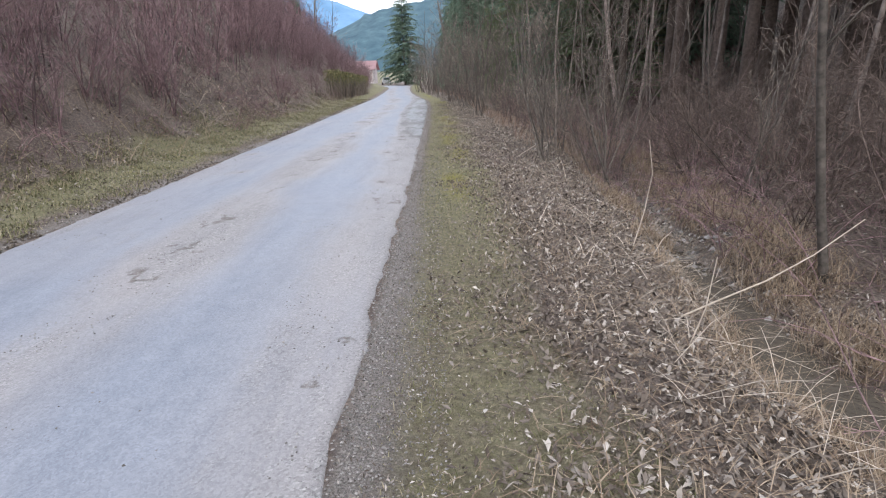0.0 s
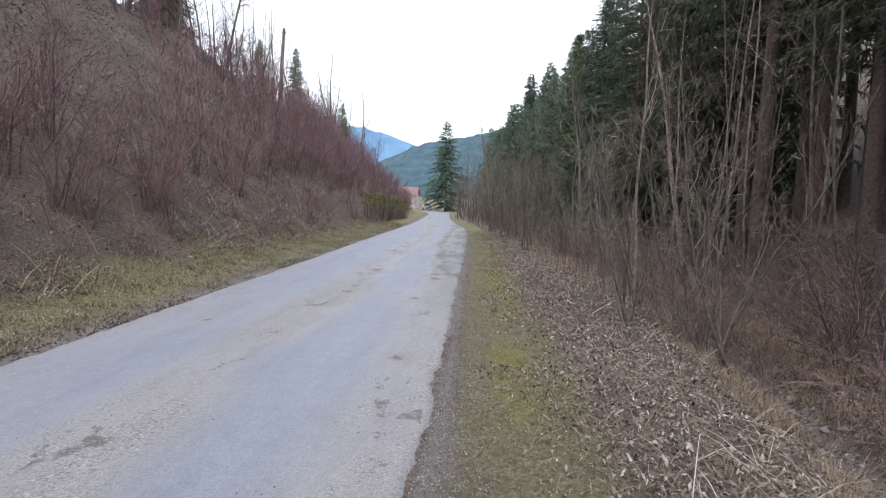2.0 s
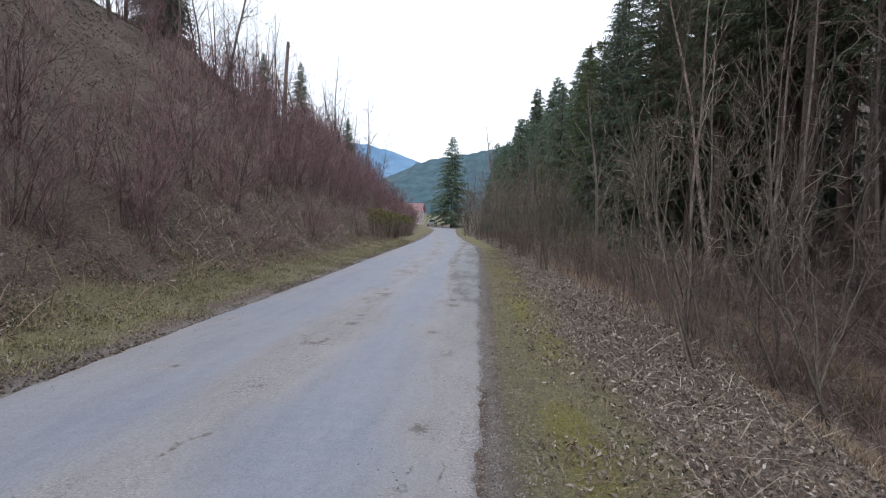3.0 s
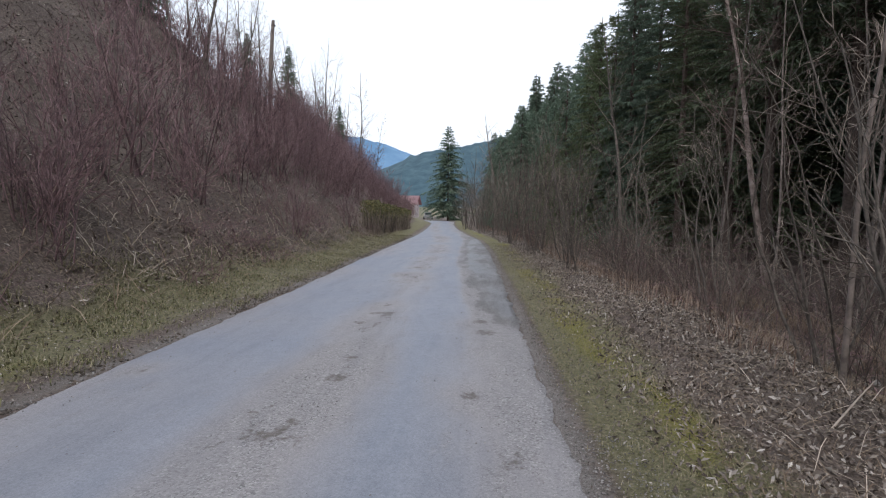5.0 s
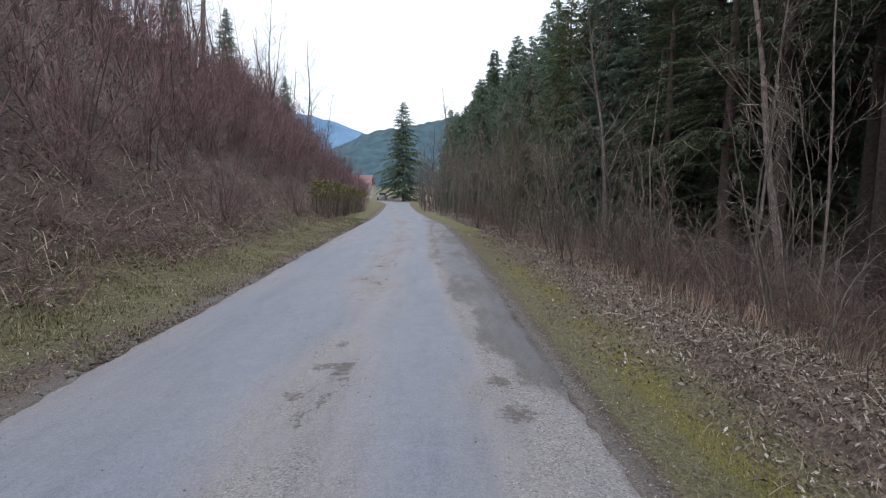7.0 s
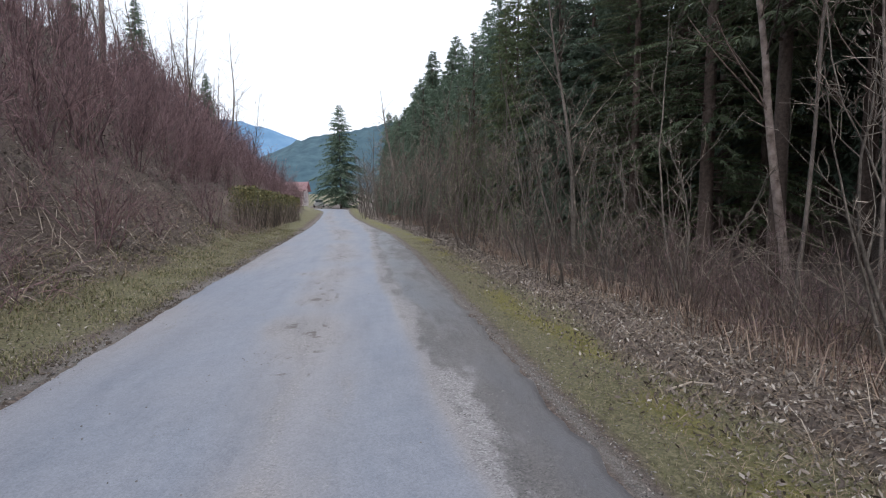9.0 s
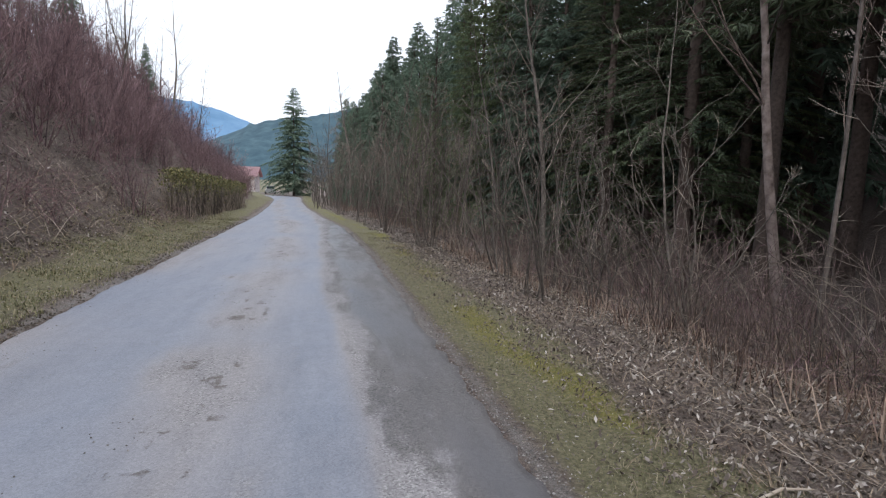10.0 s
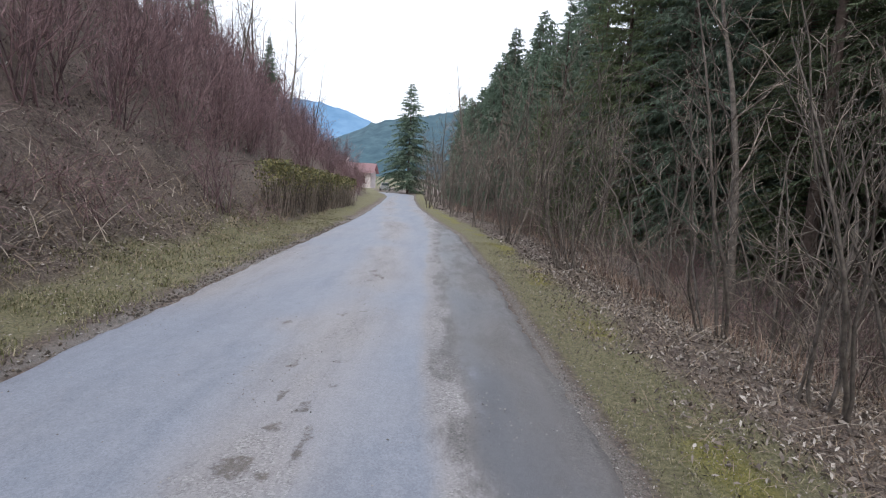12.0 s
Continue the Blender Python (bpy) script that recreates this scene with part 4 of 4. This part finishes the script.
def leaf_shape(lo, hi, tilt):
    def f(r, p):
        n = len(p)
        a = r.uniform(0, 6.28, n)
        d = unit(np.stack([np.cos(a), np.sin(a), r.normal(0, tilt, n)], 1))
        w = unit(np.stack([-np.sin(a), np.cos(a), r.normal(0, tilt, n)], 1))
        s = r.uniform(lo, hi, n)[:, None]
        up = np.array([0, 0, 1.0])
        c = r.uniform(-0.05, 0.3, n)[:, None]
        rise = r.uniform(0.0, 0.035, n)[:, None] * up
        q = p + rise
        v = np.stack([q - d * s, q - d * s * 0.1 + w * s * 0.42 + up * c * s, q + d * s, q - d * s * 0.1 - w * s * 0.42 + up * c * s], 1)
        b = np.arange(n)[:, None] * 4
        fa = np.concatenate([b + [[0, 1, 2]], b + [[0, 2, 3]]], 0)
        return v, fa
    return f


def blade_shape(lo, hi, width, lean):
    def f(r, p):
        n = len(p)
        a = r.uniform(0, 6.28, n)
        h = r.uniform(lo, hi, n)[:, None]
        out = np.stack([np.cos(a), np.sin(a), 0 * a], 1) * r.uniform(0.1, lean, n)[:, None]
        side = np.stack([-np.sin(a), np.cos(a), 0 * a], 1) * width
        up = np.array([0, 0, 1.0])
        mid = p + h * (0.55 * up + out * 0.4)
        tip = p + h * (up * (1 - 0.35 * lean) + out * 1.1)
        v = np.stack([p - side, p + side, mid + side * 0.7, mid - side * 0.7, tip], 1)
        b = np.arange(n)[:, None] * 5
        return v, [list(q) for q in np.concatenate([b + [[0, 1, 2, 3]]], 0)] + [list(q) for q in b + [[3, 2, 4]]]
    def g(r, p):
        v, fa = f(r, p)
        return v, np.array(fa, dtype=object)
    return g


def stalk_shape(lo, hi, width, rise):
    def f(r, p):
        n = len(p)
        a = r.normal(0.6, 1.3, n)
        d = np.stack([np.cos(a), np.sin(a), r.normal(0, rise, n)], 1)
        h = r.uniform(lo, hi, n)[:, None]
        w = r.uniform(0.6, 1.3, n)[:, None] * width
        side = np.stack([-np.sin(a), np.cos(a), 0 * a], 1) * w
        up = np.array([0, 0, 1.0])
        q = p + up * 0.012
        e = q + d * h
        e[:, 2] = np.maximum(e[:, 2], height(e[:, 0], e[:, 1]) + 0.012)
        m_ = (q + e) / 2 + up * h * 0.06
        v = np.stack([q - side, q + side, m_ + side + up * w, m_ - side + up * w, e + side * 0.5, e - side * 0.5], 1)
        b = np.arange(n)[:, None] * 6
        return v, np.concatenate([b + [[0, 1, 2, 3]], b + [[3, 2, 4, 5]]], 0)
    return f


def stone_shape(lo, hi):
    def f(r, p):
        n = len(p)
        s = r.uniform(lo, hi, n)[:, None, None] * r.uniform(0.6, 1.3, (n, 6, 1))
        o = np.array([[1, 0, 0], [0, 1, 0], [-1, 0, 0], [0, -1, 0], [0, 0, 0.7], [0, 0, -0.6]])[None]
        a = r.uniform(0, 6.28, n)
        c, t = np.cos(a)[:, None], np.sin(a)[:, None]
        o2 = np.stack([o[..., 0] * c - o[..., 1] * t, o[..., 0] * t + o[..., 1] * c, o[..., 2] + 0 * c], -1)
        v = p[:, None] + o2 * s
        b = np.arange(n)[:, None] * 6
        tri = [[0, 1, 4], [1, 2, 4], [2, 3, 4], [3, 0, 4], [1, 0, 5], [2, 1, 5], [3, 2, 5], [0, 3, 5]]
        return v, np.concatenate([b + [t3] for t3 in tri], 0)
    return f


def right_band(a, b):
    return lambda y, u, r: edge_right(y) + a + (b - a) * u


def left_band(a, b):
    return lambda y, u, r: edge_left(y) - a - (b - a) * u


def thicker(a, b):
    return lambda x, y, r: r.random(len(x)) < smooth(x - edge_right(y) + (vnoise(x, y, 0.8, 41) - 0.5) * 0.8, a, b)


scatter("leaf_litter", 105000, right_band(0.3, 4.8), 0.5, 32, leaf_shape(0.01, 0.034, 0.95), M_LEAF, "brown and grey dead leaves covering the stream bank", "leaf litter", 111, thicker(0.35, 1.5))
scatter("leaf_litter", 800, right_band(0.3, 1.6), 0.5, 36, leaf_shape(0.015, 0.035, 0.25), M_LEAF, "scattered dead leaves on the grassy verge", "leaf litter", 112)
scatter("leaf_litter", 60000, left_band(1.5, 14.0), 2, 50, leaf_shape(0.02, 0.055, 0.6), M_LEAF, "dead leaves on the wooded bank", "leaf litter", 113, lambda x, y, r: (y > 15) | (edge_left(y) - x > 4.8) | (r.random(len(x)) < 0.3))
scatter("leaf_litter", 16000, right_band(5.4, 10.0), 2, 36, leaf_shape(0.015, 0.045, 0.4), M_LEAF, "dead leaves on the dark forest floor", "leaf litter", 114)
scatter("dry_stalks", 42000, right_band(0.4, 4.6), 0.5, 30, stalk_shape(0.04, 0.22, 0.0019, 0.25), M_STRAW, "dry straw stalks lying on the bank", "straw", 115, thicker(0.3, 1.4))
scatter("dry_stalks", 900, right_band(1.6, 4.2), 0.5, 26, stalk_shape(0.25, 0.9, 0.003, 0.12), M_PALE, "long pale dry stems leaning over the bank", "straw", 116)
scatter("dry_stalks", 3500, left_band(1.2, 3.4), 3, 44, stalk_shape(0.15, 0.7, 0.005, 0.35), M_STRAW, "dry stalks at the foot of the bank", "straw", 117)
scatter("brushwood", 9000, left_band(1.9, 12.0), 4, 50, stalk_shape(0.2, 0.85, 0.0055, 0.18), M_DARKTWIG, "dark dead sticks and brushwood lying on the bank", "brushwood", 133, lambda x, y, r: ((y > 14) & (y < 34)) | (edge_left(y) - x > 5.0))
scatter("brushwood", 1100, left_band(1.7, 4.2), 15, 34, stalk_shape(0.25, 0.8, 0.006, 0.3), M_PALE, "pale cut brushwood heaped at the foot of the bank", "brushwood", 134)
scatter("grass_tufts", 9000, left_band(0.9, 2.6), 3, 44, blade_shape(0.06, 0.2, 0.005, 1.6), M_GRASS, "longer ragged grass tufts along the foot of the bank", "grass", 135, lambda x, y, r: vnoise(x, y, 0.45, 48) > 0.55, 0.0)
scatter("leaf_litter", 16000, right_band(0.9, 6.0), 28, 66, leaf_shape(0.03, 0.07, 0.6), M_LEAF, "dead leaves on the stream bank below the wood", "leaf litter", 137, thicker(0.9, 1.8))
scatter("dead_reeds", 22000, right_band(2.4, 8.5), 13, 66, blade_shape(0.15, 0.6, 0.006, 1.3), M_REED, "brown dead reeds and grass along the stream", "reeds", 138, lambda x, y, r: vnoise(x, y, 0.9, 49) > 0.4)
scatter("stream_stones", 900, lambda y, u, r: edge_right(y) + stream_off(y) + r.normal(0, 0.22, len(y)), 1, 20, stone_shape(0.02, 0.08), M_STONE, "grey wet stones lying in the stream bed", "stones", 136)
scatter("grass", 75000, right_band(0.08, 1.75), 0.3, 34, blade_shape(0.015, 0.055, 0.0024, 1.5), M_GRASS, "short yellowed winter grass on the verge", "grass", 118, lambda x, y, r: r.random(len(x)) < ground_cover(x, y)[0] * (0.25 + 0.75 * smooth(vnoise(x, y, 0.4, 42), 0.25, 0.75)), 0.0)
scatter("grass", 95000, left_band(0.1, 2.3), 2, 40, blade_shape(0.025, 0.095, 0.0048, 1.5), M_GRASS, "short patchy winter grass between road and bank", "grass", 119, lambda x, y, r: r.random(len(x)) < 0.12 + 0.9 * smooth(vnoise(x, y, 0.35, 43), 0.3, 0.8), 0.0)
scatter("moss", 50000, right_band(0.4, 1.35), 3, 34, blade_shape(0.008, 0.022, 0.003, 1.0), M_MOSS, "yellow-green moss cushions along the verge", "moss", 120, lambda x, y, r: r.random(len(x)) < ground_cover(x, y)[1] * 1.2, 0.0)
scatter("dry_grass_tufts", 26000, lambda y, u, r: edge_right(y) + stream_off(y) + 0.22 + 1.3 * u, 0.5, 22, blade_shape(0.15, 0.45, 0.003, 2.0), M_STRAW, "long drooping straw-coloured grass on the far stream bank", "grass", 121, lambda x, y, r: (vnoise(x, y, 0.7, 44) > 0.35) & (r.random(len(x)) < 1 - 0.8 * smooth(x - edge_right(y) - stream_off(y), 0.7, 1.4)))
scatter("gravel", 9000, lambda y, u, r: edge_right(y) + r.normal(0.05, 0.11, len(y)), 0.3, 34, stone_shape(0.004, 0.011), M_STONE, "loose grey gravel along the broken asphalt edge", "gravel", 122)
scatter("gravel", 1500, lambda y, u, r: edge_left(y) + r.normal(-0.02, 0.06, len(y)), 2, 34, stone_shape(0.006, 0.018), M_STONE, "loose gravel and crumbs along the road edge", "gravel", 123)
scatter("dry_grass_tufts", 15000, lambda y, u, r: edge_right(y) + stream_off(y) - 0.12 - 0.7 * u * u, 0.5, 20, blade_shape(0.12, 0.35, 0.0026, 2.2), M_STRAW, "dry grass hanging over the stream's near edge", "grass", 124, lambda x, y, r: vnoise(x, y, 0.5, 45) > 0.4)
scatter("leaf_litter", 9000, left_band(0.3, 2.2), 2, 40, leaf_shape(0.012, 0.035, 0.4), M_LEAF, "dead leaves caught in the grass below the bank", "leaf litter", 125, lambda x, y, r: vnoise(x, y, 0.5, 46) > 0.4)
scatter("leaf_litter", 3200, right_band(1.4, 3.6), 1, 34, leaf_shape(0.025, 0.05, 0.8), M_LEAF, "larger curled dead leaves on the bank", "leaf litter", 126)
scatter("soil_clods", 2600, lambda y, u, r: edge_left(y) - np.abs(r.normal(0.03, 0.1, len(y))), 2, 40, stone_shape(0.008, 0.026), M_SOIL, "dark crumbs of soil and turf along the asphalt edge", "soil", 127, lambda x, y, r: vnoise(x, y, 0.6, 47) > 0.35)
scatter("verge_debris", 42000, right_band(0.03, 1.7), 0.5, 30, leaf_shape(0.004, 0.013, 0.7), M_LEAF, "fine brown bits of leaf and straw on the verge", "debris", 129)
scatter("gravel", 6000, right_band(0.0, 0.5), 0.4, 11, stone_shape(0.003, 0.009), M_STONE, "fine grit washed onto the verge", "gravel", 130)
scatter("verge_debris", 16000, left_band(0.05, 2.0), 3, 34, leaf_shape(0.006, 0.02, 0.7), M_LEAF, "fine bits of leaf and straw in the grass", "debris", 131)


# ---- long arching dry stems over the ditch ----
def dry_stem(points, r, label):
    base = tagged(new("dead_stick"), label, "stick", "dead sticks")
    part("stalk", mesh_from("stalk", *tubes([(np.array(points, float), np.linspace(r, r * 0.5, len(points)))], 6), M_PALE, True), base)


dry_stem([(1.75, 3.9, -0.35), (2.1, 3.95, -0.22), (2.5, 4.0, -0.08), (2.9, 4.08, 0.1), (3.3, 4.15, 0.36)], 0.009, "long pale dry stem arching over the ditch")
dry_stem([(2.2, 6.2, -0.55), (2.35, 6.3, -0.1), (2.45, 6.4, 0.35), (2.4, 6.45, 0.75)], 0.008, "pale dry stem standing on the stream bank")
dry_stem([(1.6, 3.3, -0.3), (1.72, 3.35, 0.0), (1.78, 3.4, 0.35)], 0.006, "thin dry stem standing on the stream bank")
dry_stem([(1.55, 11.6, -0.15), (1.95, 11.9, 0.02), (2.35, 12.3, 0.05)], 0.009, "broken pale stem lying on the bank")
dry_stem([(0.35, 17.15, -0.02), (0.6, 17.2, 0.02), (0.85, 17.22, -0.02)], 0.012, "dark stick lying on the mossy verge")


def on_lanes(x, y, r):
    lx = x - edge_right(y)
    lane = np.interp(lx, [-4.1, -3.5, -2.6, -2.2, -1.8, -1.5, -1.0, -0.6, -0.3, -0.1], [0.5, 0.15, 0.1, 0.6, 0.6, 0.1, 0.1, 0.7, 0.8, 0.5])
    return r.random(len(x)) < lane * smooth(vnoise(x, y, 0.33, 51), 0.6, 0.82)


scatter("gravel", 30000, lambda y, u, r: edge_right(y) - 0.06 - 3.9 * u, 0.8, 30, stone_shape(0.003, 0.009), M_STONE, "patches of loose chippings on the worn asphalt", "gravel", 132, on_lanes, lambda x, y: 0.048 + 0.046 * (1 - (2 * (x - edge_left(y)) / (edge_right(y) - edge_left(y)) - 1) ** 2))
